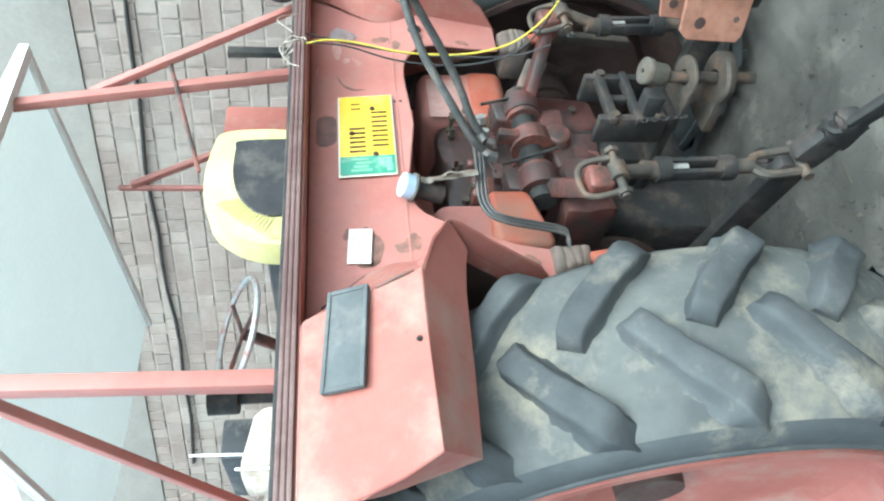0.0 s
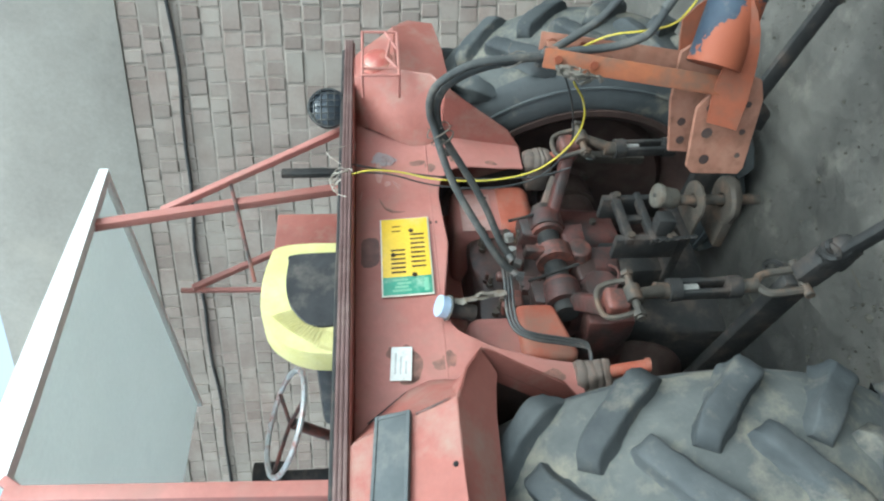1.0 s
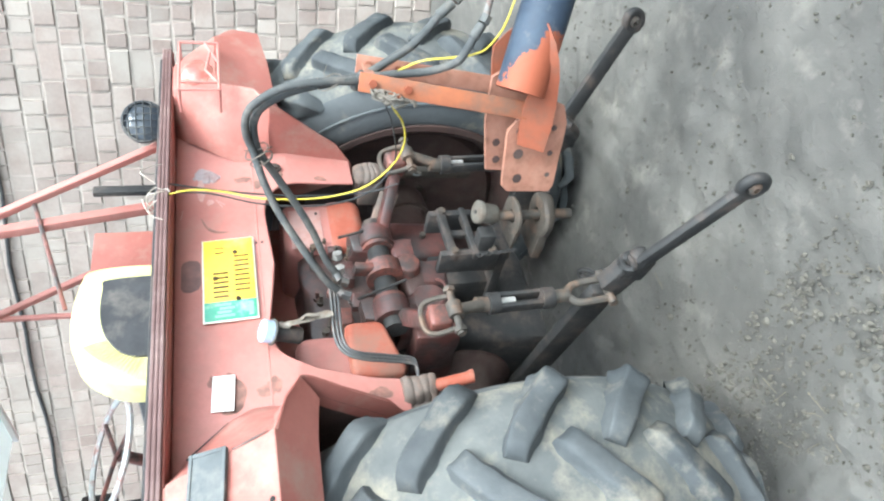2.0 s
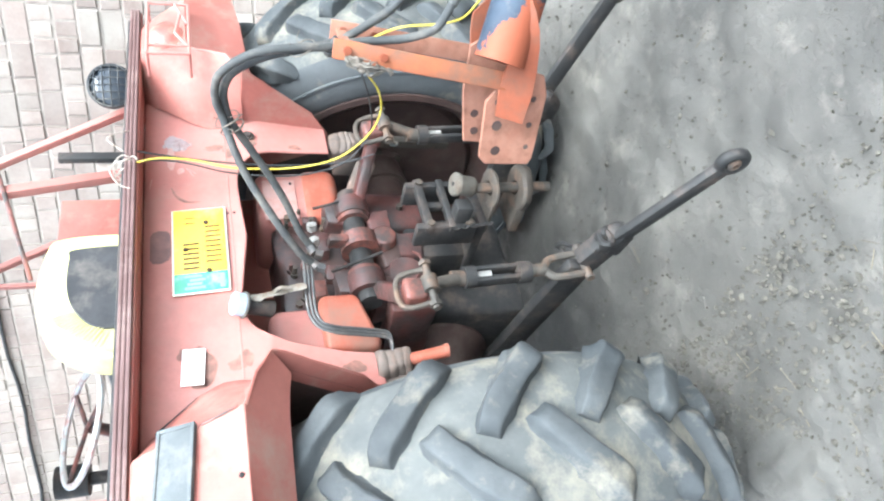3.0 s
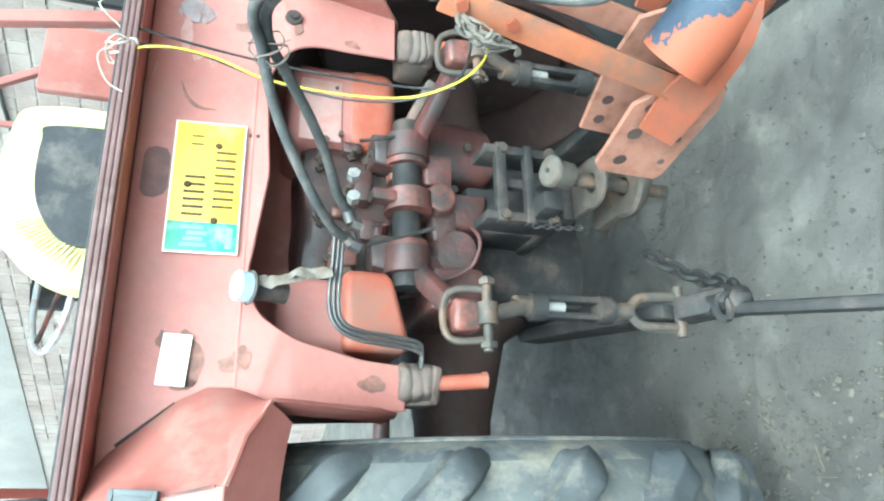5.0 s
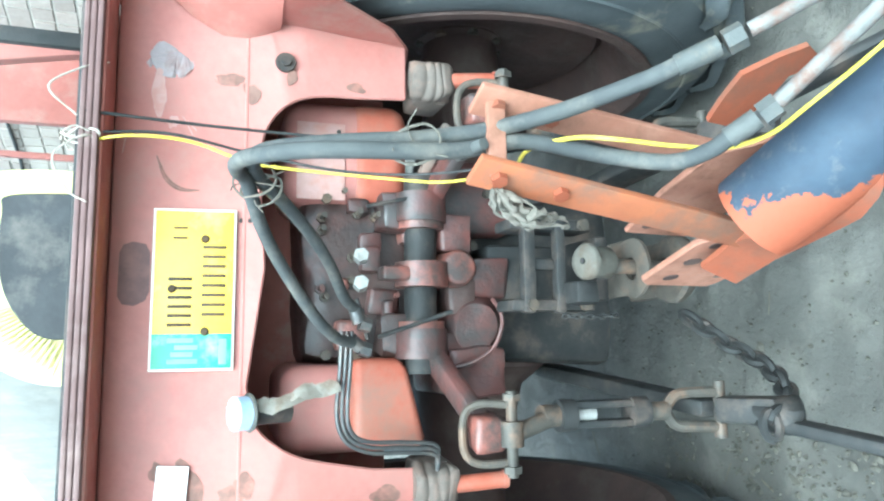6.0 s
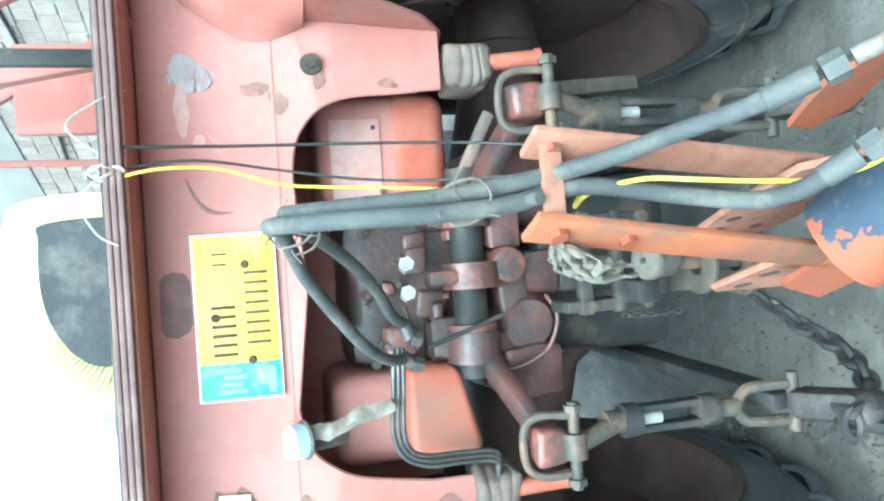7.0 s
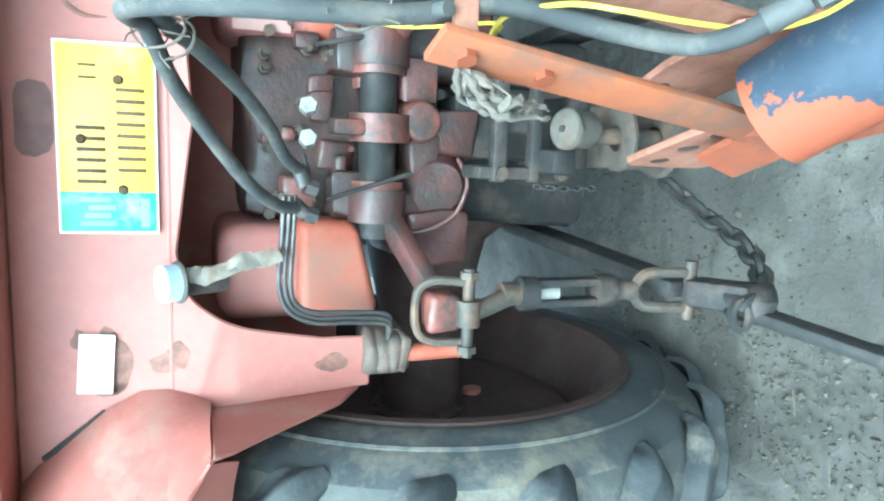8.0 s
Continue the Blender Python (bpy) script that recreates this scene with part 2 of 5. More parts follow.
# pale colour and translucency stand in for the haze over the canopy underside
CANOPY = sheet("haze_bright_canopy_sheet", (0.74, 0.76, 0.74), 0.45)


def flaking(name, at, way, reach):
    """Blue paint with orange paint flaked off in ragged tongues along a pipe."""
    m = surf(name, (0.024, 0.034, 0.052), (0.040, 0.054, 0.076), 0.6, 0.0, 12.0, (0.085, 0.082, 0.086), 0.12, 30.0, 0.15, 70)
    n, ln = m.node_tree.nodes, m.node_tree.links
    bs = n["Principled BSDF"]
    old = bs.inputs["Base Color"].links[0].from_socket
    tc, dot, sub, no, add, mr = (n.new(k) for k in ("ShaderNodeTexCoord", "ShaderNodeVectorMath", "ShaderNodeMath", "ShaderNodeTexNoise", "ShaderNodeMath", "ShaderNodeMapRange"))
    dot.operation, sub.operation, add.operation = "DOT_PRODUCT", "SUBTRACT", "MULTIPLY_ADD"
    dot.inputs[1].default_value = way
    sub.inputs[1].default_value = Vector(at).dot(Vector(way)) + reach
    no.inputs["Scale"].default_value, no.inputs["Detail"].default_value, no.inputs["Roughness"].default_value = 11.0, 7.0, 0.65
    add.inputs[1].default_value = 0.30
    mr.inputs["From Min"].default_value, mr.inputs["From Max"].default_value = 0.148, 0.153
    ln.new(tc.outputs["Object"], dot.inputs[0])
    ln.new(tc.outputs["Object"], no.inputs["Vector"])
    ln.new(dot.outputs["Value"], sub.inputs[0])
    ln.new(no.outputs["Fac"], add.inputs[0])
    ln.new(sub.outputs[0], add.inputs[2])
    ln.new(add.outputs[0], mr.inputs["Value"])
    mx = n.new("ShaderNodeMix")
    mx.data_type = "RGBA"
    rgba = [i for i in mx.inputs if i.type == "RGBA"]
    ln.new(mr.outputs[0], [i for i in mx.inputs if i.type == "VALUE"][0])
    rgba[0].default_value = (0.222, 0.062, 0.031, 1)
    ln.new(old, rgba[1])
    ln.new([o for o in mx.outputs if o.type == "RGBA"][0], bs.inputs["Base Color"])
    return m


# ---- mesh helpers ----
def thing(name, at, label, category, group="", kind=""):
    e = new(name)
    e.empty_display_size = 0.1
    e.location = at
    return tagged(e, label, category, group, kind)


def smooth(me, angle=40):
    me.set_sharp_from_angle(angle=radians(angle))
    for p in me.polygons:
        p.use_smooth = True


def part(name, bm, material, parent=None, label="", angle=40):
    """Links a bmesh in world places as one mesh object under a thing or part."""
    me = bpy.data.meshes.new(name)
    bmesh.ops.recalc_face_normals(bm, faces=bm.faces)
    bm.to_mesh(me)
    bm.free()
    smooth(me, angle)
    me.materials.append(material)
    ob = new(name, me)
    if parent:
        ob.parent = parent
        if parent.data is None:
            ob.matrix_parent_inverse = Matrix.Translation(parent.location).inverted()
    if label:
        ob["label"] = label
    return ob


def bevel(bm, w, seg=2):
    if w > 0:
        bmesh.ops.bevel(bm, geom=[e for e in bm.edges if len(e.link_faces) == 2 and e.calc_face_angle(0) > 0.5], offset=w, segments=seg, profile=0.5, affect="EDGES", clamp_overlap=True)
    return bm


def box(x0, x1, y0, y1, z0, z1, w=0.004, m=None):
    bm = bmesh.new()
    bmesh.ops.create_cube(bm, size=1)
    for v in bm.verts:
        v.co = Vector(((x0 + x1) / 2 + v.co.x * (x1 - x0), (y0 + y1) / 2 + v.co.y * (y1 - y0), (z0 + z1) / 2 + v.co.z * (z1 - z0)))
    bevel(bm, w)
    if m:
        bm.transform(m)
    return bm


def join(*bms):
    out = bms[0]
    for b in bms[1:]:
        me = bpy.data.meshes.new("tmp")
        b.to_mesh(me)
        b.free()
        out.from_mesh(me)
        bpy.data.meshes.remove(me)
    return out


def plate(pts, axis, at, thick, w=0.003):
    """A flat sheet with the outline pts, of the given thickness, across the axis; at may be a function of the two coordinates."""
    bm = bmesh.new()
    n = "xyz".index(axis)

    def place(p, off):
        v = list(p)
        v.insert(n, (at(*p) if callable(at) else at) + off)
        return bm.verts.new(v)

    lo = [place(p, -thick / 2) for p in pts]
    hi = [place(p, thick / 2) for p in pts]
    bm.faces.new(lo)
    bm.faces.new(hi[::-1])
    for i in range(len(pts)):
        j = (i + 1) % len(pts)
        bm.faces.new((lo[i], lo[j], hi[j], hi[i]))
    bmesh.ops.recalc_face_normals(bm, faces=bm.faces)
    bevel(bm, w, 1)
    bmesh.ops.triangulate(bm, faces=[f for f in bm.faces if len(f.verts) > 4])
    return bm


def dented(bm, amount, scale, cuts=5, axis=1):
    """Cuts a sheet finer and gives it shallow dents along one axis."""
    bmesh.ops.subdivide_edges(bm, edges=[e for e in bm.edges if e.calc_length() > 0.05], cuts=cuts, use_grid_fill=True)
    bmesh.ops.triangulate(bm, faces=[f for f in bm.faces if len(f.verts) > 4])
    for v in bm.verts:
        p = v.co.copy()
        p[axis] = 0.0
        v.co[axis] += amount * (noise.noise(p * scale) + 0.5 * noise.noise(p * scale * 2.7))
    return bm


def spline(pts, per=8):
    """Points of a smooth curve through pts."""
    p = [Vector(q) for q in pts]
    p = [2 * p[0] - p[1], *p, 2 * p[-1] - p[-2]]
    out = []
    for i in range(1, len(p) - 2):
        a, b, c, d = p[i - 1 : i + 3]
        for k in range(per):
            t = k / per
            out.append(0.5 * (2 * b + (c - a) * t + (2 * a - 5 * b + 4 * c - d) * t * t + (3 * b - a - 3 * c + d) * t**3))
    return out + [p[-2]]


def tube(path, r, seg=10, closed=False):
    """A round bar along a path; r a radius or a list of them."""
    bm = bmesh.new()
    path = [Vector(q) for q in path]
    rr = r if isinstance(r, (list, tuple)) else [r] * len(path)
    rings, side = [], None
    for i, q in enumerate(path):
        d = (path[min(i + 1, len(path) - 1)] - path[max(i - 1, 0)]).normalized()
        if closed:
            d = (path[(i + 1) % len(path)] - path[i - 1]).normalized()
        side = d.orthogonal().normalized() if side is None else (side - d * side.dot(d)).normalized()
        up = d.cross(side)
        rings.append([bm.verts.new(q + rr[i] * (math.cos(a) * side + math.sin(a) * up)) for a in (2 * math.pi * k / seg for k in range(seg))])
    pairs = list(zip(rings, rings[1:])) + ([(rings[-1], rings[0])] if closed else [])
    for a, b in pairs:
        for k in range(seg):
            bm.faces.new((a[k], a[(k + 1) % seg], b[(k + 1) % seg], b[k]))
    if not closed:
        bm.faces.new(rings[0][::-1])
        bm.faces.new(rings[-1])
    return bm


def rod(a, b, r, seg=16, w=0.0):
    bm = tube([a, b], r, seg)
    return bevel(bm, w, 1) if w else bm


def bar(a, b, wide, thick, up=(0, 0, 1), w=0.003):
    """A flat bar from a to b; its width lies across up."""
    a, b = Vector(a), Vector(b)
    d = (b - a).normalized()
    s = d.cross(Vector(up)).normalized()
    u = s.cross(d)
    m = Matrix((s, d, u)).transposed().to_4x4()
    m.translation = (a + b) / 2
    return box(-wide / 2, wide / 2, -(b - a).length / 2, (b - a).length / 2, -thick / 2, thick / 2, w, m)


def turned(profile, centre, axis="x", seg=48, arc=None):
    """A body of revolution: profile rows of (place along the axis, radius)."""
    bm = bmesh.new()
    c = Vector(centre)
    full = arc is None
    a0, a1 = arc or (0, 2 * math.pi)
    cols = []
    for k in range(seg if full else seg + 1):
        a = a0 + (a1 - a0) * k / seg
        ca, sa = math.cos(a), math.sin(a)
        way = {"x": lambda p, r: (p, -r * ca, r * sa), "y": lambda p, r: (r * ca, p, r * sa), "z": lambda p, r: (r * ca, r * sa, p)}[axis]
        cols.append([bm.verts.new(c + Vector(way(p, r))) for p, r in profile])
    n = len(cols)
    for k in range(n if full else n - 1):
        u, v = cols[k], cols[(k + 1) % n]
        for i in range(len(profile) - 1):
            bm.faces.new((u[i], u[i + 1], v[i + 1], v[i]))
    if full and profile[0] != profile[-1]:
        for i in (0, -1):
            if profile[i][1] > 1e-4:
                bm.faces.new([col[i] for col in cols])
    bmesh.ops.remove_doubles(bm, verts=bm.verts, dist=1e-5)
    bmesh.ops.recalc_face_normals(bm, faces=bm.faces)
    return bm


def hexnut(at, way, r, h):
    a = Vector(at)
    return bevel(tube([a, a + Vector(way).normalized() * h], r, 6), r * 0.1, 1)


def blot(cx, cz, rx, rz, seed, depth, n=34):
    """An irregular flat stain on the rear panel."""
    pts = []
    for k in range(n):
        a = 2 * math.pi * k / n
        r = 0.85 + 0.45 * noise.noise(Vector((math.cos(a) * 0.9, math.sin(a) * 0.9, seed))) + 0.16 * noise.noise(Vector((math.cos(a) * 2.6, math.sin(a) * 2.6, seed + 9)))
        pts.append((cx + rx * r * math.cos(a), cz + rz * r * math.sin(a)))
    return plate(pts, "y", lambda x, z: skin(x, z) - depth, 0.001, 0)


def crumple(bm, amount, scale, seed=0.0):
    for v in bm.verts:
        v.co += amount * Vector(noise.noise_vector(v.co * scale + Vector((seed, seed * 2, 0))))
    return bm


def link_chain(path, size, wire, parent, label="", slack=0.72):
    """A chain of separate links along a path."""
    pts = spline(path, 12)
    length = sum((b - a).length for a, b in zip(pts, pts[1:]))
    count = max(2, int(length / (size * slack)))
    base = None
    for k in range(count):
        want, run, at, way = (k + 0.5) / count * length, 0.0, pts[0], Vector((0, 0, 1))
        for a, b in zip(pts, pts[1:]):
            step = (b - a).length
            if run + step >= want:
                at, way = a.lerp(b, (want - run) / step), (b - a).normalized()
                break
            run += step
        if base is None:
            ring = [(size * 0.5 * math.cos(t) * 1.0, size * 0.3 * math.sin(t), 0) for t in (2 * math.pi * i / 12 for i in range(12))]
            base = part("chain_link", tube(ring, wire, 6, True), GREASE, parent, label)
            ob = base
        else:
            ob = base.copy()
            scene.collection.objects.link(ob)
        q = way.to_track_quat("X", "Z").to_matrix().to_4x4() @ pose(0, 0, 0, 90 * (k % 2) + 20)
        ob.matrix_basis = Matrix.Translation(at) @ q
        ob.matrix_parent_inverse = Matrix.Translation(parent.location).inverted()

# ---- ground ----
def ground():
    n = 401
    us = [(-1 + 2 * i / (n - 1)) for i in range(n)]
    f = lambda u: 3.2 * u + 1600 * u**13
    verts, faces = [], []
    for j in range(n):
        for i in range(n):
            x, y = f(us[i]) - 0.2, f(us[j]) - 0.1
            near = max(0.0, 1 - math.hypot(x, y) / 9)
            p = Vector((x, y, 0))
            h = 0.02 * noise.noise(p * 1.3) + 0.018 * noise.noise(p * 4.1) + 0.012 * noise.noise(p * 11) + 0.010 * abs(noise.noise(p * 19))
            rough = max(0.0, 1 - ((x + 1.0) / 0.75) ** 2) * max(0.0, 1 - ((y + 0.1) / 0.9) ** 2)
            h += rough * (0.022 * abs(noise.noise(p * 14)) + 0.016 * abs(noise.noise(p * 27)))
            verts.append((x, y, h * near - 0.008))
    for j in range(n - 1):
        for i in range(n - 1):
            a = j * n + i
            faces.append((a, a + 1, a + n + 1, a + n))
    me = bpy.data.meshes.new("ground")
    me.from_pydata(verts, [], faces)
    smooth(me, 180)
    me.materials.append(DIRT)
    return tagged(new("ground", me), "dry trodden grey-brown dirt yard with clods", "ground", kind="structure")


ground()


def scatter(name, count, size, material, label, seed, area, shape="clod"):
    rng = random.Random(seed)
    verts, faces = [], []
    x0, x1, y0, y1 = area
    for _ in range(count):
        x, y = rng.uniform(x0, x1), rng.uniform(y0, y1)
        s = size * (0.35 + 1.1 * rng.random() ** 3)
        b = len(verts)
        if shape == "clod":
            t = rng.random() * 6.3
            for k in range(6):
                a = t + k * math.pi / 3
                r = s * rng.uniform(0.5, 1.45)
                verts.append((x + r * math.cos(a), y + r * math.sin(a), -0.006))
            for k in range(4):
                a = t + k * math.pi / 2
                r = s * rng.uniform(0.35, 0.8)
                verts.append((x + r * math.cos(a), y + r * math.sin(a), s * rng.uniform(0.05, 0.38)))
            faces.append((b + 6, b + 7, b + 8, b + 9))
            ring = [(0, 6), (1, 6), (1, 7), (2, 7), (3, 8), (4, 8), (4, 9), (5, 9)]
            for (p, q), (r_, s_) in zip(ring, ring[1:] + ring[:1]):
                quad = [b + p, b + r_, b + s_, b + q]
                faces.append(tuple(dict.fromkeys(quad)))
        else:
            a, t = rng.random() * 6.3, 0.0008
            l = size * rng.uniform(0.4, 1.3)
            d, e = Vector((math.cos(a), math.sin(a), 0)), Vector((-math.sin(a), math.cos(a), 0))
            c = Vector((x, y, 0.004))
            lift = Vector((0, 0, rng.uniform(0, 0.25) * l))
            for q in (c - e * t, c + e * t, c + Vector((0, 0, 2 * t))):
                verts.append(tuple(q))
            for q in (c - e * t, c + e * t, c + Vector((0, 0, 2 * t))):
                verts.append(tuple(q + d * l + lift))
            faces += [(b, b + 1, b + 4, b + 3), (b + 1, b + 2, b + 5, b + 4), (b + 2, b, b + 3, b + 5)]
    me = bpy.data.meshes.new(name)
    me.from_pydata(verts, [], faces)
    me.materials.append(material)
    ob = new(name, me)
    return tagged(ob, label, name.replace("_", " "), kind="stuff")


scatter("dirt_crumbs", 5200, 0.0042, STONE, "fine dry dirt crumbs strewn over the yard", 3, (-2.4, 1.2, -1.8, 1.0))
scatter("dirt_clods", 260, 0.010, STONE, "scattered small dirt clods lying on the dirt", 4, (-2.3, 0.4, -1.6, 0.6))
scatter("rough_clods", 4200, 0.0075, STONE, "tan crumbled clods churned up beside the wheel", 6, (-1.6, -0.36, -0.8, 0.6))
scatter("straw", 30, 0.07, STRAW, "dry straw stalks lying on the dirt", 5, (-2.4, 0.3, -1.8, 1.0), "straw")
scatter("dry_grass", 60, 0.05, STRAW, "dry grass and twigs lying among the clods beside the wheel", 9, (-1.3, -0.42, -0.6, 0.4), "straw")

# ---- brick wall ----
WALL_AZ = 65.0
wn_, wd_ = Vector((math.sin(radians(WALL_AZ)), math.cos(radians(WALL_AZ)), 0)), Vector((-math.cos(radians(WALL_AZ)), math.sin(radians(WALL_AZ)), 0))
WALL_AT = Vector((-1.26, -1.44, 0)) + 4.8 * wn_
WM = Matrix((wd_, wn_, Vector((0, 0, 1)))).transposed().to_4x4()
WM.translation = WALL_AT
wall = part("wall_north", box(-6, 16, 0.0, 0.23, -0.2, 4.3, 0.0, WM), MORTAR)
tagged(wall, "old dusty brick wall laid with bricks on edge in mud mortar", "wall", kind="structure")
plaster = part("wall_north_plaster", box(-6, 16, -0.016, -0.001, 3.12, 4.3, 0.004, WM), PLASTER)
tagged(plaster, "grey plastered upper band of the brick wall", "wall", kind="structure")
COURSE, UNIT = 0.13, 0.097


def brick_rows():
    rng = random.Random(8)
    verts, faces = [], []
    meshes = []
    for k in range(6):
        w, h = UNIT - 0.012 - 0.004 * rng.random(), COURSE - 0.014 - 0.004 * rng.random()
        bm = box(-w / 2, w / 2, -0.006, 0.03, -h / 2, h / 2, 0.0)
        for v in bm.verts:
            v.co += Vector((rng.uniform(-1, 1), rng.uniform(-0.5, 0.5), rng.uniform(-1, 1))) * 0.004
        bevel(bm, 0.004, 1)
        me = bpy.data.meshes.new("brick")
        bm.to_mesh(me)
        bm.free()
        me.materials.append(BRICKM)
        meshes.append(me)
    for row in range(24):
        z = (row + 0.5) * COURSE
        u = -2.6 + (row % 2) * UNIT * 0.5
        while u < 7.5:
            step = UNIT * (2.3 if rng.random() < 0.10 else 1.0)
            c = u + step / 2
            out = rng.uniform(-0.006, 0.004)
            if step == UNIT and -0.75 < c < 0.95 and 0.9 < z < 3.1:
                ob = new("brick", meshes[rng.randrange(6)])
                ob.parent = wall
                ob.matrix_basis = WM @ pose(c, out, z, rng.uniform(-1, 1), rng.uniform(-1.5, 1.5), rng.uniform(-1.5, 1.5))
            else:
                b = len(verts)
                w, h = step - 0.013, COURSE - 0.015
                for q in ((-1, -1), (1, -1), (1, 1), (-1, 1)):
                    for dy, g in ((0.02, 1.0), (-0.003, 1.0), (-0.006 + out, 0.93)):
                        verts.append(tuple(WM @ Vector((c + q[0] * w / 2 * g + rng.uniform(-0.002, 0.002), dy, z + q[1] * h / 2 * g + rng.uniform(-0.002, 0.002)))))
                for i in range(4):
                    j = (i + 1) % 4
                    for s in (0, 1):
                        faces.append((b + 3 * i + s, b + 3 * j + s, b + 3 * j + s + 1, b + 3 * i + s + 1))
                faces.append((b + 2, b + 5, b + 8, b + 11))
            u += step
    me = bpy.data.meshes.new("bricks")
    me.from_pydata(verts, [], faces)
    me.materials.append(BRICKJ)
    ob = new("bricks", me)
    ob.parent = wall
    tagged(ob, kind="stuff")


# ---- cable along the wall ----
cab = thing("wall_cable", tuple(WM @ Vector((-2, -0.02, 2.8))), "dark sagging cable fixed along the brick wall", "cable")
part("cable", tube([tuple(WM @ Vector((u, -0.022, 2.80 - 0.02 * math.sin(u * 2.1) + 0.01 * math.sin(u * 7)))) for u in [-2.5 + 0.25 * k for k in range(30)]], 0.012, 6), BLACKWIRE, cab)

# ---- tractor ----
XC = 0.03
HY, HZ = 0.43, 0.74
tractor = thing("tractor", (XC, 0.9, 0.0), "old faded red farm tractor with canopy, seen from behind", "tractor")


def wheel(side, xc):
    """Rear wheel; side +1 points to its outer face."""
    wheel_ob = part("rear_wheel", turned([(-0.16, 0.05), (-0.16, 0.115), (-0.05, 0.105), (-0.04, 0.125), (0.03, 0.125), (0.035, 0.09), (0.10, 0.085), (0.105, 0.02)] if side > 0 else [(-0.105, 0.02), (-0.10, 0.085), (-0.035, 0.09), (-0.03, 0.125), (0.04, 0.125), (0.05, 0.105), (0.16, 0.10), (0.16, 0.05)], (xc, HY, HZ), "x", 32), OILY_SHADE, tractor)
    prof = [(0.195, 0.553), (0.208, 0.565), (0.217, 0.585), (0.22, 0.615), (0.216, 0.648), (0.203, 0.671), (0.168, 0.690), (0.11, 0.703), (0.02, 0.708), (-0.07, 0.702), (-0.12, 0.686), (-0.15, 0.667), (-0.170, 0.642), (-0.184, 0.61), (-0.194, 0.57), (-0.196, 0.535), (-0.19, 0.512), (-0.175, 0.50), (-0.13, 0.51), (0.15, 0.56), (0.195, 0.553)]
    t = turned([(side * a, r) for a, r in prof], (xc, HY, HZ), "x", 96)
    part("tyre", t, TYRE, wheel_ob, "dusty worn tractor tyre", 60)
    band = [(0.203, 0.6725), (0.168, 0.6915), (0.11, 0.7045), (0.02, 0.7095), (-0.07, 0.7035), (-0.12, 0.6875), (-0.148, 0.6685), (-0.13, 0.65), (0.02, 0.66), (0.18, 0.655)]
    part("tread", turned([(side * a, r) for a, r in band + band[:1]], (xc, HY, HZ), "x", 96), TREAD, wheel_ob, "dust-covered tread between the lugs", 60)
    for sgn in (-1, 1):
        part("bead_ring", tube([(xc + sgn * (0.2195 if sgn == side else 0.1865), HY - 0.60 * math.cos(a), HZ + 0.60 * math.sin(a)) for a in (2 * math.pi * k / 72 for k in range(72))], 0.006, 6, True), TYRE, wheel_ob)
    s = side
    prof_rim = [(0.0, 0.435), (0.05, 0.45), (0.17, 0.535), (0.19, 0.574), (0.222, 0.569), (0.222, 0.545), (0.195, 0.525), (0.05, 0.435), (0.0, 0.42)]
    prof_in = [(0.0, 0.415), (0.05, 0.425), (0.15, 0.475), (0.168, 0.52), (0.199, 0.517), (0.199, 0.495), (0.175, 0.468), (0.05, 0.41), (0.0, 0.40)]
    part("rim", turned([(s * q, r) for q, r in prof_rim], (xc, HY, HZ), "x", 64), RED, wheel_ob, "faded red steel rim, outer half")
    part("rim", turned([(-s * q, r) for q, r in prof_in], (xc, HY, HZ), "x", 64), OILY_SHADE, wheel_ob, "oily dark rim, inner half")
    if side < 0:
        part("rim_plug", turned([(-0.012, 0.0), (-0.012, 0.025), (0.002, 0.025), (0.004, 0.0)], (xc + 0.046, 0.470, 0.574), "x", 20), PINK, wheel_ob, "pale pink round plug")
    if side > 0:
        part("rim_plug", turned([(-0.006, 0.0), (-0.006, 0.022), (0.006, 0.022), (0.006, 0.0)], (xc - 0.02, 0.278, 0.483), "x", 18), CLAMP, wheel_ob, "grey round plug")
    disc = [(-0.035 * s, 0.10), (-0.035 * s, 0.17), (-0.055 * s, 0.30), (-0.05 * s, 0.38), (-0.01 * s, 0.42), (0.0, 0.42), (-0.04 * s, 0.378), (-0.045 * s, 0.303), (-0.025 * s, 0.172), (-0.025 * s, 0.10)]
    part("wheel_disc", turned(disc, (xc, HY, HZ), "x", 64), OILY_SHADE, wheel_ob, "oily brown dished wheel disc")
    face = [(0.03, 0.10), (0.07, 0.16), (0.09, 0.30), (0.10, 0.44), (0.14, 0.497), (0.134, 0.503), (0.085, 0.445), (0.075, 0.30), (0.055, 0.165), (0.02, 0.10), (0.03, 0.10)]
    part("wheel_face", turned([(s * q, r) for q, r in face], (xc, HY, HZ), "x", 64), RED, wheel_ob, "faded red outer wheel face with mud stains")
    for k in range(8):
        a = 2 * math.pi * k / 8
        part("wheel_nut", hexnut((xc - s * 0.02, HY - 0.11 * math.cos(a), HZ + 0.11 * math.sin(a)), (-s, 0, 0), 0.016, 0.03), IRON, wheel_ob)
    # tread lugs
    made = {}
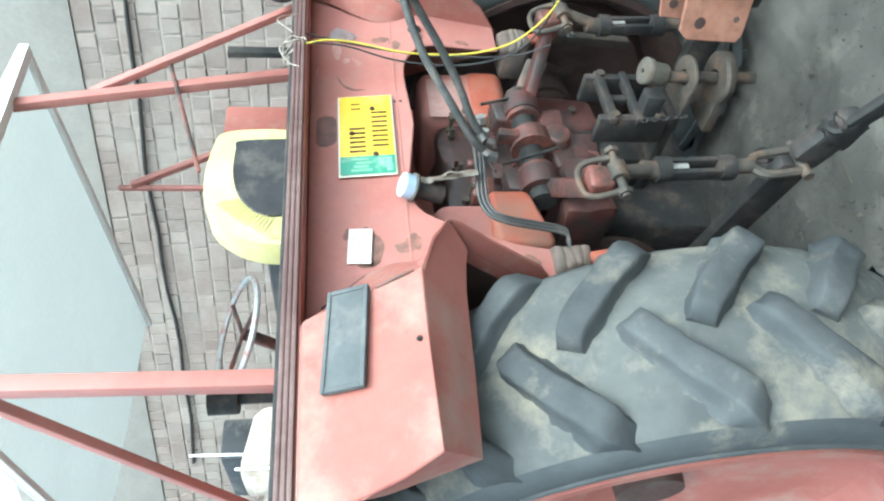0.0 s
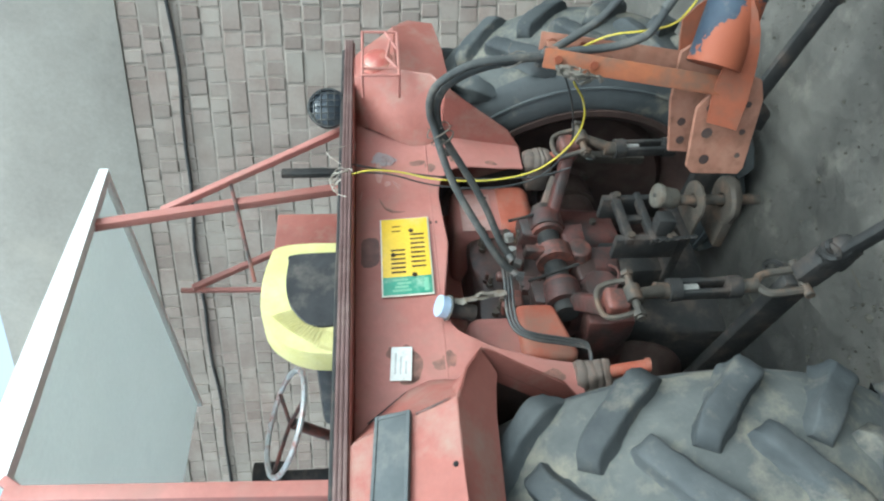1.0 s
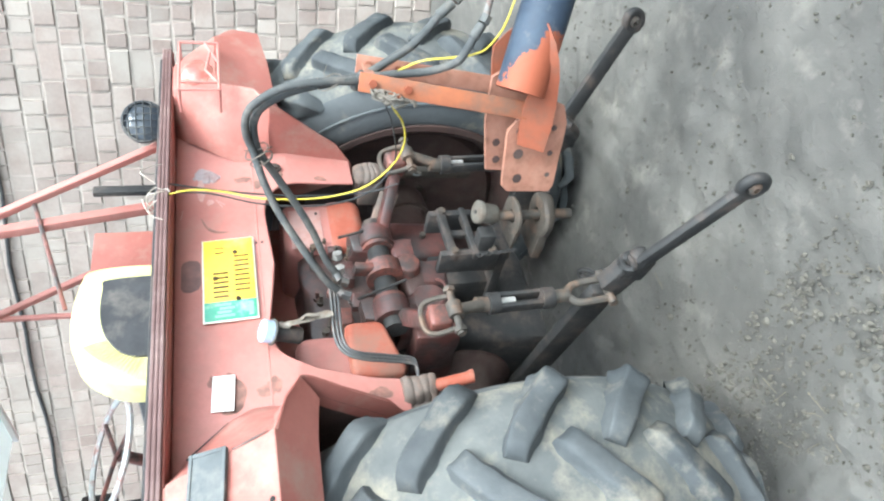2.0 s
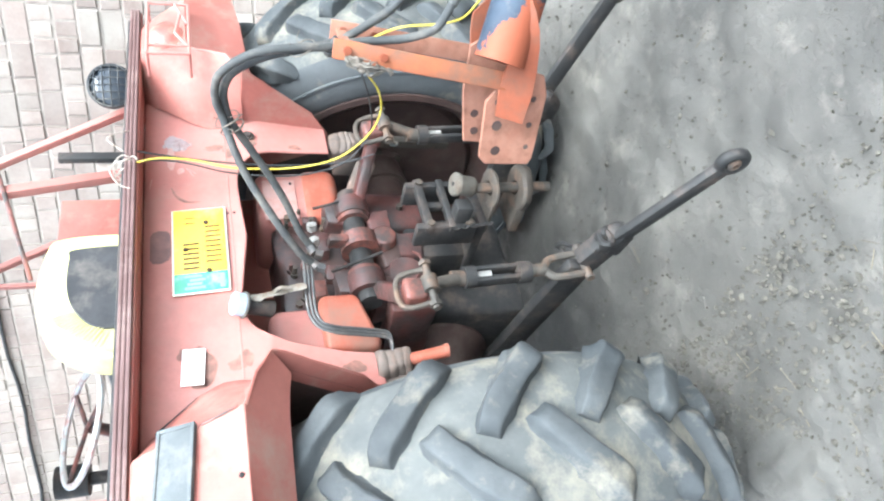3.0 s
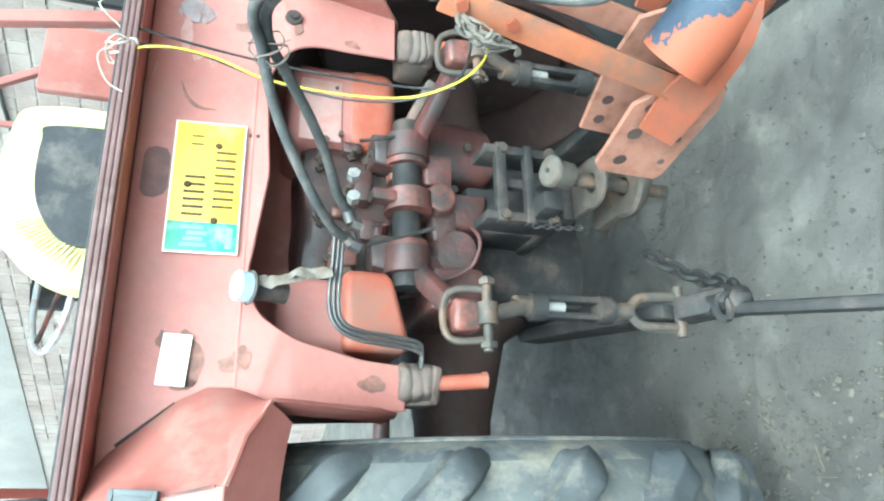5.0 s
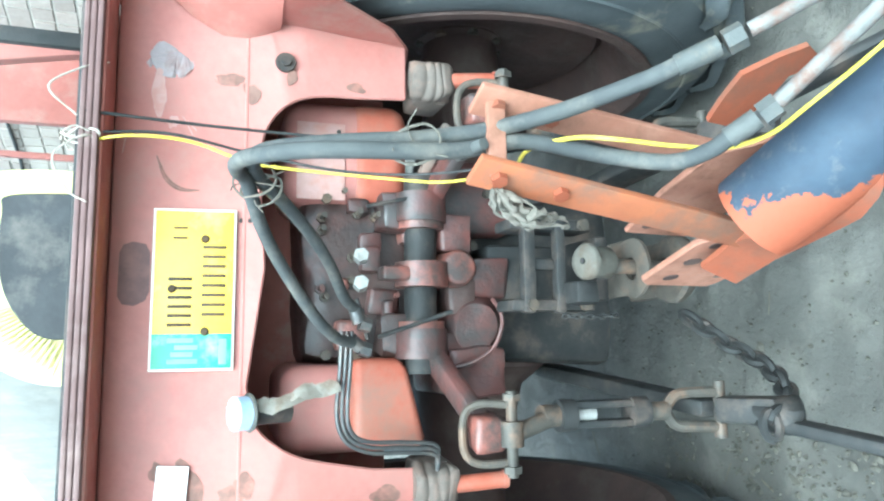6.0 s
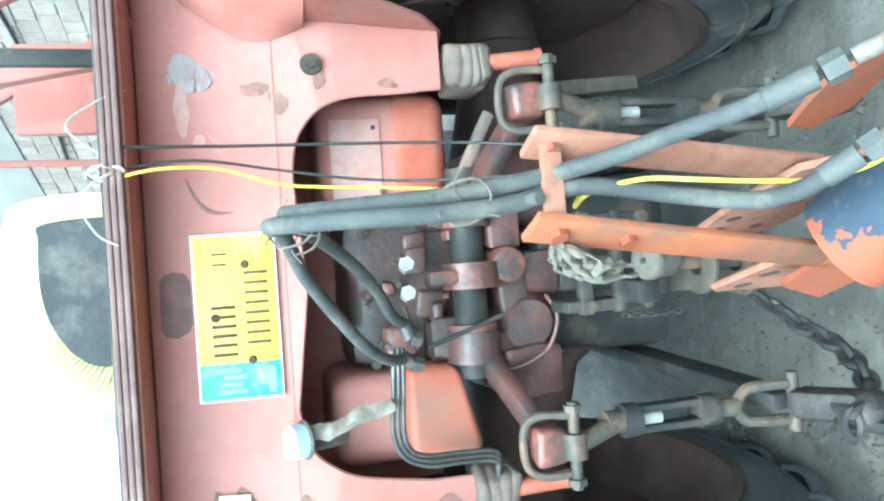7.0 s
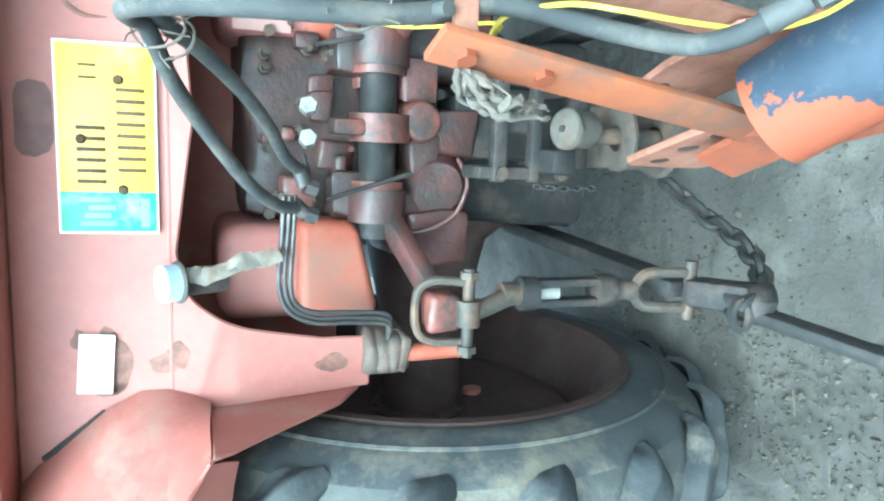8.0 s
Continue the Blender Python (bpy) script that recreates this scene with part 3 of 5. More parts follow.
    for half in (-1, 1):
        bm = bmesh.new()
        rings = []
        def centre(q):
            return half * (-0.016 + 0.205 * q ** 0.92), -0.185 * max(q, 0.0) ** 1.15

        for i in range(17):
            q = i / 16
            cx_, ca_ = centre(q)
            (xa, aa), (xb, ab) = centre(max(q - 0.06, 0.0)), centre(min(q + 0.06, 1.0))
            ln2 = math.hypot(xb - xa, ab - aa)
            nx_, na_ = (aa - ab) / ln2, abs(xb - xa) / ln2
            top = 0.744 - 0.020 * q * q
            low = 0.700 - 0.05 * q ** 3
            wide = 0.0235 + 0.005 * q
            fade = {0: 0.5, 1: 0.9, 13: 0.92, 14: 0.78, 15: 0.5, 16: 0.12}.get(i, 1.0)
            top = low + fade * (top - low)
            h = top - low
            ring = []
            for g, r in ((-1.9, 0.0), (-1.5, 0.13), (-1.24, 0.40), (-1.08, 0.74), (-0.98, 0.92), (-0.82, 0.985), (-0.3, 1.0), (0.3, 1.0), (0.82, 0.985), (0.98, 0.92), (1.08, 0.74), (1.24, 0.40), (1.5, 0.13), (1.9, 0.0)):
                x, a = cx_ + half * g * wide * nx_, (ca_ + g * wide * na_) / 0.72
                x = half * min(half * x, 0.186 + 0.006 * r)
                ring.append(bm.verts.new((x, -(low + r * h) * math.cos(a), (low + r * h) * math.sin(a))))
            rings.append(ring)
        for a, b in zip(rings, rings[1:]):
            for k in range(13):
                bm.faces.new((a[k], a[k + 1], b[k + 1], b[k]))
        bm.faces.new(rings[0])
        bm.faces.new(rings[-1][::-1])
        crumple(bm, 0.007, 16, half)
        crumple(bm, 0.004, 47, half)
        bmesh.ops.recalc_face_normals(bm, faces=bm.faces)
        me = bpy.data.meshes.new("tread_lug")
        bm.to_mesh(me)
        bm.free()
        smooth(me, 50)
        me.materials.append(LUG)
        made[half] = me
    count = 20
    for k in range(count):
        for half in (-1, 1):
            ob = new("tread_lug", made[half])
            a = LUG_AT + 360 * (k + (0.5 if half * side > 0 else 0.0)) / count
            ob.parent = wheel_ob
            ob.matrix_basis = pose(xc + side * 0.02, HY, HZ, -a)
    return wheel_ob


LUG_AT = 11.4
XL, XR = -0.695, 0.755
wheel(-1, XL)
wheel(1, XR)


# rear panel, with two legs down to the axle
def skin(x, z):
    return -0.012 + (z - 1.34) * 0.086 if z > 1.25 else -0.0197 + (1.25 - z) * 0.17


def curved(*pts):
    return [(p.x, p.y) for p in spline([(a, b, 0) for a, b in pts], 5)]


mid = [(-0.575, 1.552), (-0.55, 1.530), (-0.525, 1.497), (-0.462, 1.421), (-0.448, 1.372), (-0.446, 1.29), (-0.445, 1.22), (-0.444, 0.985), (-0.35, 0.985), *curved((-0.342, 1.08), (-0.322, 1.17), (-0.308, 1.22), (-0.285, 1.262), (-0.25, 1.297), (-0.18, 1.316)), (0.03, 1.288), *curved((0.15, 1.296), (0.235, 1.30), (0.29, 1.29), (0.33, 1.265), (0.355, 1.23), (0.37, 1.18), (0.378, 1.10)), (0.39, 1.01), (0.504, 1.01), (0.505, 1.22), (0.506, 1.29), (0.508, 1.372), (0.522, 1.421), (0.585, 1.497), (0.61, 1.530), (0.635, 1.552)]
panel = part("rear_panel", dented(plate(mid, "y", skin, 0.008), 0.0016, 9.0), PINK, tractor, "chalky faded red sheet panel with patches of worn paint", 25)


# fenders: a slanted rear face, an oblique facet down to the panel, lip below, inner wall, flat top
def face_y(z):
    return -0.228 + 0.5 * (z - 1.35)


def ruled(a, b, thick, cuts=8):
    """A sheet stretched between two curves of equal length."""
    bm = bmesh.new()
    rows = []
    for p, q in zip(a, b):
        rows.append([bm.verts.new(Vector(p).lerp(Vector(q), k / cuts)) for k in range(cuts + 1)])
    for u, v in zip(rows, rows[1:]):
        for k in range(cuts):
            bm.faces.new((u[k], u[k + 1], v[k + 1], v[k]))
    bmesh.ops.recalc_face_normals(bm, faces=bm.faces)
    bmesh.ops.solidify(bm, geom=bm.faces[:], thickness=thick)
    return bm


def fender(s, name, paint, low_z, edge, tip_up, tip_lo, wide):
    """s: -1 on the one side, 1 on the other, mirrored about the tractor's middle; low_z: the lower edge of the face; edge: its outer end; tip_up, tip_lo: the end of the lip; wide: how far the top reaches."""
    mx = lambda u: XC + s * u
    # distances from the middle: fold on the panel, fold on the face, edge of the lip
    fold_in = [(0.578, 1.549), (0.550, 1.528), (0.526, 1.497), (0.462, 1.421), (0.436, 1.372), (0.436, 1.33)]
    fold_out = [(0.648, 1.549), (0.640, 1.528), (0.634, 1.497), (0.622, 1.431), (0.610, 1.372), (0.606, 1.337)]
    lift = lambda z: 1.549 - (1.549 - z) * (1.549 - low_z) / 0.212
    fold_out, edge = [(u, lift(z)) for u, z in fold_out], [(u, lift(z)) for u, z in [(0.606, 1.337)] + edge]
    outline = [(mx(u), z) for u, z in fold_out] + [(mx(u), z) for u, z in edge[1:]]
    f = part(name, dented(plate(outline, "y", lambda x, z: face_y(z), 0.006), 0.005, 6.0), paint, tractor, "faded red fender with a dented slanted rear face", 25)
    a = [(mx(u), skin(mx(u), z) - 0.005, z) for u, z in fold_in + [(0.446, 1.30), (0.460, 1.268)]]
    b = [(mx(u), face_y(z), z) for u, z in fold_out] + [(mx(0.535), -0.223, 1.312), (mx(0.480), -0.213, 1.275)]
    sheet_bm = ruled(a, b, 0.005, 12)
    for v in sheet_bm.verts:
        q = (abs(v.co.x - XC) - 0.436) / 0.18
        v.co.y -= 0.016 * math.exp(-((q - 0.35) / 0.22) ** 2) * max(0.0, min(1.0, (v.co.z - 1.30) / 0.06))
    part("fender_facet", crumple(sheet_bm, 0.004, 9), RED, f, "oblique creased facet between fender and panel", 35)
    # turned-under lip along the face, and its return down the leg
    up = tip_up + [(0.78, 1.336), (0.606, 1.337), (0.535, 1.312), (0.482, 1.275)]
    lo = tip_lo + [(0.78, 1.252), (0.606, 1.247), (0.545, 1.24), (0.508, 1.232)]
    up = [(u, lift(z) if u > 0.6 else z) for u, z in up]
    ups = [(mx(u), face_y(z) if u > 0.6 else -0.232 + 0.017 * (0.606 - u) / 0.124, z) for u, z in up]
    los = [(mx(u), -0.155 + 0.35 * max(0.0, z - 1.26), z) for u, z in lo]
    part("fender_lip", crumple(ruled(ups, los, 0.005), 0.004, 14), RED, f, "darker red turned-under lip", 30)
    wall_pts = [(0.95, 1.548), (0.95, 1.42), (0.40, 1.52), (0.22, 1.30), (0.105, 0.985), (0.03, 1.0), (-0.05, 1.055), (-0.10, 1.12), (-0.15, 1.185), (-0.20, 1.245), (-0.213, 1.272), (-0.02, 1.272), (0.01, 1.30), (0.02, 1.548)]
    part("fender_inner_wall", dented(plate(wall_pts, "x", mx(0.476), 0.006), 0.004, 6.0, 5, 0), RED, f, "faded red inner fender side", 25)
    # added dark sheet: shade under the fender painted in, along with mud
    part("fender_lining", plate([(y - 0.004 if y > 0.04 else y + 0.045, z - 0.004 if z > 1.26 else z + 0.01) for y, z in wall_pts], "x", mx(0.4845), 0.006), OILY_SHADE, f, "added dark sheet, shade and mud under the fender in one colour", 25)
    rim_pts = [(-0.213, 1.275), (-0.197, 1.245), (-0.147, 1.185), (-0.097, 1.12), (-0.047, 1.055), (0.03, 1.003)]
    part("leg_flange", ruled([(mx(0.4805), y, z) for y, z in rim_pts], [(mx(0.492), y + 0.08, z + 0.012) for y, z in rim_pts], 0.003, 3), RED, f, "brownish red return flange of the leg", 30)
    part("fender_top", plate([(mx(0.48), 0.0), (mx(0.48), 1.05), (mx(wide), 1.05), (mx(wide), -0.125), (mx(0.648), -0.125), (mx(0.578), 0.0)], "z", 1.550, 0.006), RED, f)
    part("fender_outer_wall", plate([(-0.128, 1.545), (1.05, 1.545), (1.05, 1.50), (0.45, 1.52), (-0.06, 1.45), (-0.17, 1.456)], "x", mx(wide - 0.002), 0.006), RED, f)
    return f


fenderL = fender(-1, "fender", RED, 1.337, [(0.78, 1.336), (0.94, 1.331), (0.966, 1.39), (0.983, 1.455), (0.985, 1.549)], [(0.985, 1.455), (0.94, 1.331)], [(0.955, 1.40), (0.925, 1.26)], 0.985)
fenderR = fender(1, "fender", RED, 1.42, [(0.76, 1.336), (0.868, 1.334), (0.850, 1.39), (0.815, 1.47), (0.785, 1.549)], [(0.868, 1.345), (0.866, 1.334)], [(1.035, 1.36), (0.965, 1.275)], 0.785)


def fy(x, z):
    return face_y(z)


# sill along the top of the panel
sill = part("sill_rail", join(box(-0.95, 0.93, -0.105, 0.0, 1.574, 1.584, 0.003), box(-0.95, 0.93, -0.117, -0.105, 1.558, 1.588, 0.003)), SILL, tractor, "dark worn steel sill rail across the back")
for z in (1.5595, 1.5695, 1.5795):
    part("sill_rib", box(-0.95, 0.93, -0.1195, -0.117, z, z + 0.0075, 0.0015), SILL, sill)
part("sill_pipe", rod((-0.95, -0.07, 1.592), (0.93, -0.07, 1.592), 0.008), GREASE, sill, "dark greasy pipe")
part("sill_strip", box(-0.95, 0.93, -0.108, 0.01, 1.553, 1.572, 0.003), RED, sill, "faded red edging strip")
part("deck", box(-0.44, 0.5, 0.02, 1.0, 1.552, 1.566, 0.003), IRON, tractor, "steel operator deck")

# black pad on the fender
pm = Matrix.Translation((-0.680, fy(-0.680, 1.468) - 0.003, 1.468)) @ pose(0, 0, 0, 0, 4.0, 0) @ pose(0, 0, 0, -26.6)
pad = part("tail_lamp_box", box(-0.099, 0.099, -0.011, 0.0, -0.04, 0.04, 0.004, pm), PADGREY, fenderL, "flat dusty dark rubber lamp box")
part("lamp_box_rim", join(box(-0.099, 0.099, -0.0135, -0.011, 0.032, 0.04, 0.002, pm), box(-0.099, 0.099, -0.0135, -0.011, -0.04, -0.032, 0.002, pm), box(-0.099, -0.090, -0.0135, -0.011, -0.032, 0.032, 0.002, pm), box(0.090, 0.099, -0.0135, -0.011, -0.032, 0.032, 0.002, pm)), PADGREY, pad)
part("torn_slot", bar((-0.437, skin(0, 1.425) - 0.007, 1.425), (-0.512, skin(0, 1.518) - 0.007, 1.518), 0.012, 0.005, (0, 1, -0.1)), GREASE, fenderL, "dark slot torn along the fold")
# dark bar laid on the face: the shade of a dent put into colour
part("fold_crease", bar((-0.578, fy(0, 1.35) - 0.003, 1.35), (-0.592, fy(0, 1.42) - 0.003, 1.42), 0.005, 0.005, (0, 1, -0.5)), GREASERED, fenderL, "dark bar painting the shade of a crease in the sheet")
for bx, bz in ((-0.717, 1.352),):
    part("rivet", turned([(-0.004, 0.0), (-0.004, 0.004), (0.0, 0.006)], (bx, fy(bx, bz) - 0.004, bz), "y", 10), GREASE, fenderL)

# number plate: yellow with a green end, writing as plain bars
PM = Matrix.Translation((-0.0075, -0.016, 1.41)) @ pose(0, 0, 0, -4.9)
W2, H2 = 0.1425, 0.07
np_ = part("number_plate", box(-W2, W2, -0.003, 0.0, -H2, H2, 0.001, PM), PLATEW, panel, "yellow and green number plate with white edge")
part("yellow_field", box(-W2 + 0.064, W2 - 0.004, -0.0055, -0.003, -H2 + 0.004, H2 - 0.004, 0.0005, PM), PLATEY, np_)
part("green_field", box(-W2 + 0.004, -W2 + 0.064, -0.0055, -0.003, -H2 + 0.004, H2 - 0.004, 0.0005, PM), PLATEG, np_)


def ink(x0, x1, z0, z1, mat_=None):
    part("ink_bar", box(x0, x1, -0.0068, -0.0055, z0, z1, 0.0003, PM), mat_ or INK, np_)


for k in range(3):
    for q in (0.0, 0.016):
        ink(-0.066 + 0.032 * k + q, -0.0600 + 0.032 * k + q, 0.002, 0.042)
for k in range(2):
    ink(0.088 + 0.018 * k, 0.092 + 0.018 * k, 0.012, 0.036)
for k in range(4):
    for q in (0.0, 0.017):
        ink(-0.048 + 0.034 * k + q, -0.0420 + 0.034 * k + q, -0.054, -0.014)
ink(-0.132, -0.088, -0.058, -0.045, MUTED)
for k in range(4):
    ink(-0.13 + 0.012 * k, -0.122 + 0.012 * k, -0.01 + 0.008 * (k % 2), 0.04 - 0.006 * (k % 3), MUTED)
for px, pz in ((-0.0745, -0.020), (0.0885, -0.017), (0.0, 0.036)):
    part("plate_bolt", turned([(-0.011, 0.0), (-0.0105, 0.005), (-0.0068, 0.0075)], PM @ Vector((px, 0, pz)), "y", 12), INK, np_)
LM = Matrix.Translation((-0.357, -0.013, 1.437)) @ pose(0, 0, 0, -4.9, 4, 0)
lab = part("paper_label", box(-0.048, 0.048, -0.003, 0.0, -0.026, 0.026, 0.001, LM), LABEL, panel, "small white printed label, writing worn off")
for k in range(3):
    part("faded_print", box(-0.03, 0.03 - 0.012 * k, -0.0038, -0.003, 0.012 - 0.013 * k, 0.016 - 0.013 * k, 0.0002, LM), FAINT, lab)
part("dark_stain", plate([(-0.028, 1.490), (-0.012, 1.483), (0.058, 1.484), (0.072, 1.492), (0.076, 1.512), (0.070, 1.528), (0.056, 1.534), (-0.02, 1.535), (-0.034, 1.527), (-0.037, 1.508)], "y", lambda x, z: skin(x, z) - 0.0043, 0.001, 0.0), STAIN, panel, "dark greasy rounded mark beside the plate")
for bx, bz, rx, rz, sd in ((-0.352, 1.418, 0.056, 0.034, 2.3), (-0.318, 1.462, 0.022, 0.012, 8.8), (-0.395, 1.425, 0.02, 0.03, 3.9)):
    part("worn_patch", blot(bx, bz, rx, rz, sd, 0.0043), WORN, panel, "dark worn stain round the label")
for bx, bz, rx, rz, sd in ((0.384, 1.36, 0.014, 0.03, 5.2), (0.36, 1.318, 0.024, 0.018, 3.6), (0.40, 1.245, 0.022, 0.012, 7.1), (0.397, 1.122, 0.012, 0.022, 6.2), (-0.365, 1.335, 0.018, 0.03, 4.4), (-0.39, 1.06, 0.02, 0.03, 8.3)):
    part("worn_patch", blot(bx, bz, rx, rz, sd, 0.0043), WORN, panel, "grey patch of worn paint")
part("rust_notch", blot(-0.348, 1.318, 0.026, 0.022, 15.2, 0.0049), WORN, panel, "dark rust stain at the bend of the leg")
part("dust_smear", blot(0.352, 1.478, 0.042, 0.016, 12.4, 0.0048), PALEWORN, panel, "pale dusty smear")
for bx, bz in ((0.425, 1.258),):
    part("panel_bolt", join(turned([(-0.006, 0.0), (-0.006, 0.018), (0.0, 0.02)], (bx, skin(bx, bz) - 0.004, bz), "y", 18), hexnut((bx, skin(bx, bz) - 0.008, bz), (0, -1, 0), 0.010, 0.008)), GREASE, panel, "greasy bolt with washer")
part("paint_smear", blot(0.296, 1.455, 0.016, 0.012, 11.4, 0.0052), PALEWORN, panel, "smear of white paint")
scar = spline([(0.232, skin(0, 1.480) - 0.0035, 1.480), (0.192, skin(0, 1.463) - 0.0045, 1.463), (0.173, skin(0, 1.439) - 0.0045, 1.439), (0.171, skin(0, 1.406) - 0.0035, 1.406)])
part("rust_scar", tube(scar, [0.0012 + 0.0035 * math.sin(math.pi * k / (len(scar) - 1)) for k in range(len(scar))], 6), WORN, panel, "thin dark curved scrape")
scrap = dented(blot(0.408, 1.466, 0.036, 0.046, 1.9, 0.006), 0.007, 55.0, 4)
part("torn_scrap", scrap, SCRAP, panel, "crumpled grey remains of a torn sticker", 20)
for a_, b_ in (((0.307, 1.438), (0.273, 1.420)), ((0.300, 1.430), (0.282, 1.414)), ((0.272, 1.531), (0.234, 1.537))):
    part("scratch", rod((a_[0], skin(0, a_[1]) - 0.0045, a_[1]), (b_[0], skin(0, b_[1]) - 0.0045, b_[1]), 0.0011, 5), PALEWORN, panel, "pale scratch in the paint")
for bz in (1.332, 1.317):
    part("rivet_hole", turned([(-0.0055, 0.0), (-0.0052, 0.0042), (-0.003, 0.005)], (0.118, skin(0.118, bz), bz), "y", 10), GREASE, panel, "small dark hole")
part("panel_seam", bar((-0.44, skin(0, 1.327) - 0.0045, 1.327), (0.5, skin(0, 1.327) - 0.0045, 1.327), 0.002, 0.006), PINK, panel, "folded seam")

# axle clamps under the legs
for s, x in ((-1, -0.385), (1, 0.44)):
    prof = [(0.905, 0.0), (0.907, 0.034), (0.917, 0.043)]
    for k in range(4):
        prof += [(0.921 + 0.018 * k, 0.0425), (0.928 + 0.018 * k, 0.0435), (0.934 + 0.018 * k, 0.0428), (0.937 + 0.018 * k, 0.0408)]
    prof += [(0.998, 0.038), (1.002, 0.0)]
    drum = turned([(q - 0.95, r) for q, r in prof], (x, 0.035, 0.95), "z", 32)
    part("clamp_drum", crumple(drum, 0.010, 22, s), CLAMP, tractor, "worn grey banded clamp drum", 60)
    part("clamp_saddle", crumple(bevel(box(x - 0.045, x + 0.045, 0.03, 0.13, 0.915, 0.99, 0.0), 0.012, 2), 0.006, 18), CLAMP, tractor, "worn grey clamp saddle")
    part("clamp_stud", join(rod((x + 0.006, 0.0, 0.815), (x, 0.015, 0.92), 0.0165), bevel(rod((x + 0.007, -0.002, 0.812), (x + 0.007, -0.001, 0.822), 0.018), 0.002)), BRIGHT, tractor, "orange-red stub")
part("axle_housing", join(turned([(-0.66, 0.0), (-0.66, 0.095), (-0.46, 0.105), (-0.25, 0.15), (-0.2, 0.21), (0.2, 0.21), (0.25, 0.15), (0.46, 0.105), (0.66, 0.095), (0.66, 0.0)], (XC, HY, HZ), "x", 40)), OILY_SHADE, tractor, "oily brown-black axle housing")

# ---- gearbox, lift and linkage at the back of the tractor ----
def cast(bm, amount, scale, seed=0.0):
    """Cuts a body finer and makes it uneven, like rough cast iron."""
    bmesh.ops.subdivide_edges(bm, edges=[e for e in bm.edges if e.calc_length() > 0.08], cuts=7, use_grid_fill=True)
    return crumple(bm, amount, scale, seed)


part("gearbox_case", cast(box(-0.15, 0.22, 0.12, 0.5, 0.92, 1.20, 0.03), 0.016, 9, 3), CASE, tractor, "greasy brown gearbox casing")

part("gearbox_sump", cast(box(-0.16, 0.23, 0.16, 1.6, 0.45, 1.02, 0.03), 0.022, 7), GREASE, tractor, "greasy black lower gearbox casing")
part("bulkhead", box(-0.44, 0.5, 0.34, 0.37, 0.98, 1.55, 0.004), RED, tractor, "dark red plate under the deck")


def cover(x0, x1, z0, z1, y0, y1, name, mat_, label):
    bm = bevel(box(x0, x1, y0, y1, z0, z1, 0.0), 0.04, 6)
    return part(name, bm, mat_, tractor, label, 60)


cover(0.185, 0.405, 0.985, 1.245, 0.10, 0.5, "fuel_tank", PINK, "faded red tank with a brighter lower half")
cover(0.182, 0.408, 0.982, 1.115, 0.094, 0.5, "tank_lower", BRIGHT, "bright orange-red lower tank half")
tank = bevel(box(-0.318, -0.138, 0.04, 0.42, 0.965, 1.115, 0.0), 0.022, 4)
for v in tank.verts:
    if v.co.x > -0.22:
        v.co.z += (v.co.x + 0.22) * 0.62 * max(0.0, (1.10 - v.co.z) / 0.14)
part("tank_lower", tank, BRIGHT, tractor, "bright orange-red lower tank half, wedge shaped", 60)
cover(-0.325, -0.15, 1.06, 1.25, 0.07, 0.42, "fuel_tank", PINK, "dull pink tank upper half")
tank_sheet = part("tank_sheet", box(0.188, 0.352, 0.0955, 0.099, 1.122, 1.222, 0.0015), PALEWORN, tractor, "paler sheet riveted on the tank")
part("rivet", turned([(-0.004, 0.0), (-0.003, 0.004), (0.0, 0.005)], (0.335, 0.0955, 1.135), "y", 10), GREASE, tank_sheet)
part("rocker_shaft", rod((-0.17, 0.06, 0.97), (0.24, 0.06, 0.97), 0.034, 20), GREASE, tractor, "black greasy rocker shaft")
for x0, x1 in ((0.125, 0.185), (-0.12, -0.065)):
    part("shaft_collar", bevel(rod((x0, 0.06, 0.97), (x1, 0.06, 0.97), 0.05, 20), 0.006), GREASERED, tractor, "greasy red collar")
part("draft_arm", join(bar((0.03, 0.02, 1.065), (0.03, 0.04, 0.92), 0.028, 0.04, (0, 1, 0), 0.006), bevel(rod((0.005, 0.05, 0.97), (0.055, 0.05, 0.97), 0.056, 20), 0.006)), GREASERED, tractor, "red spring arm")
for bx in (0.056, 0.003):
    part("bright_bolt", hexnut((bx, 0.0, 1.108), (0.3, -1, 0.15), 0.015, 0.02), BRIGHTSTEEL, tractor, "shiny bolt head")
part("round_boss", bevel(turned([(-0.06, 0.0), (-0.06, 0.035), (0.03, 0.05)], (0.045, 0.08, 0.895), "y", 24), 0.006), GREASERED, tractor)
part("side_boss", crumple(turned([(-0.06, 0.0), (-0.055, 0.05), (-0.02, 0.075), (0.08, 0.085)], (-0.075, 0.10, 0.85), "y", 20), 0.012, 12), DARKRED, tractor, "lumpy oily casting")
part("side_casting", cast(box(-0.222, -0.118, 0.035, 0.3, 0.79, 0.92, 0.012), 0.008, 14), DARKRED, tractor)
part("casing_pipe", tube(spline([(-0.02, 0.03, 0.822), (-0.05, 0.01, 0.812), (-0.082, 0.005, 0.814), (-0.128, 0.01, 0.838), (-0.157, 0.02, 0.90), (-0.15, 0.05, 0.96)], 6), 0.0045, 8), DARKRED, tractor, "bent thin pipe round the casting")
for a_, b_ in (((-0.096, 0.0, 1.075), (-0.047, -0.01, 0.925)), ((0.165, 0.03, 1.09), (0.20, 0.02, 0.94)), ((-0.02, 0.03, 1.11), (-0.10, 0.02, 1.09))):
    part("control_rod", rod(a_, b_, 0.0045, 8), GREASE, tractor, "thin steel control rod")
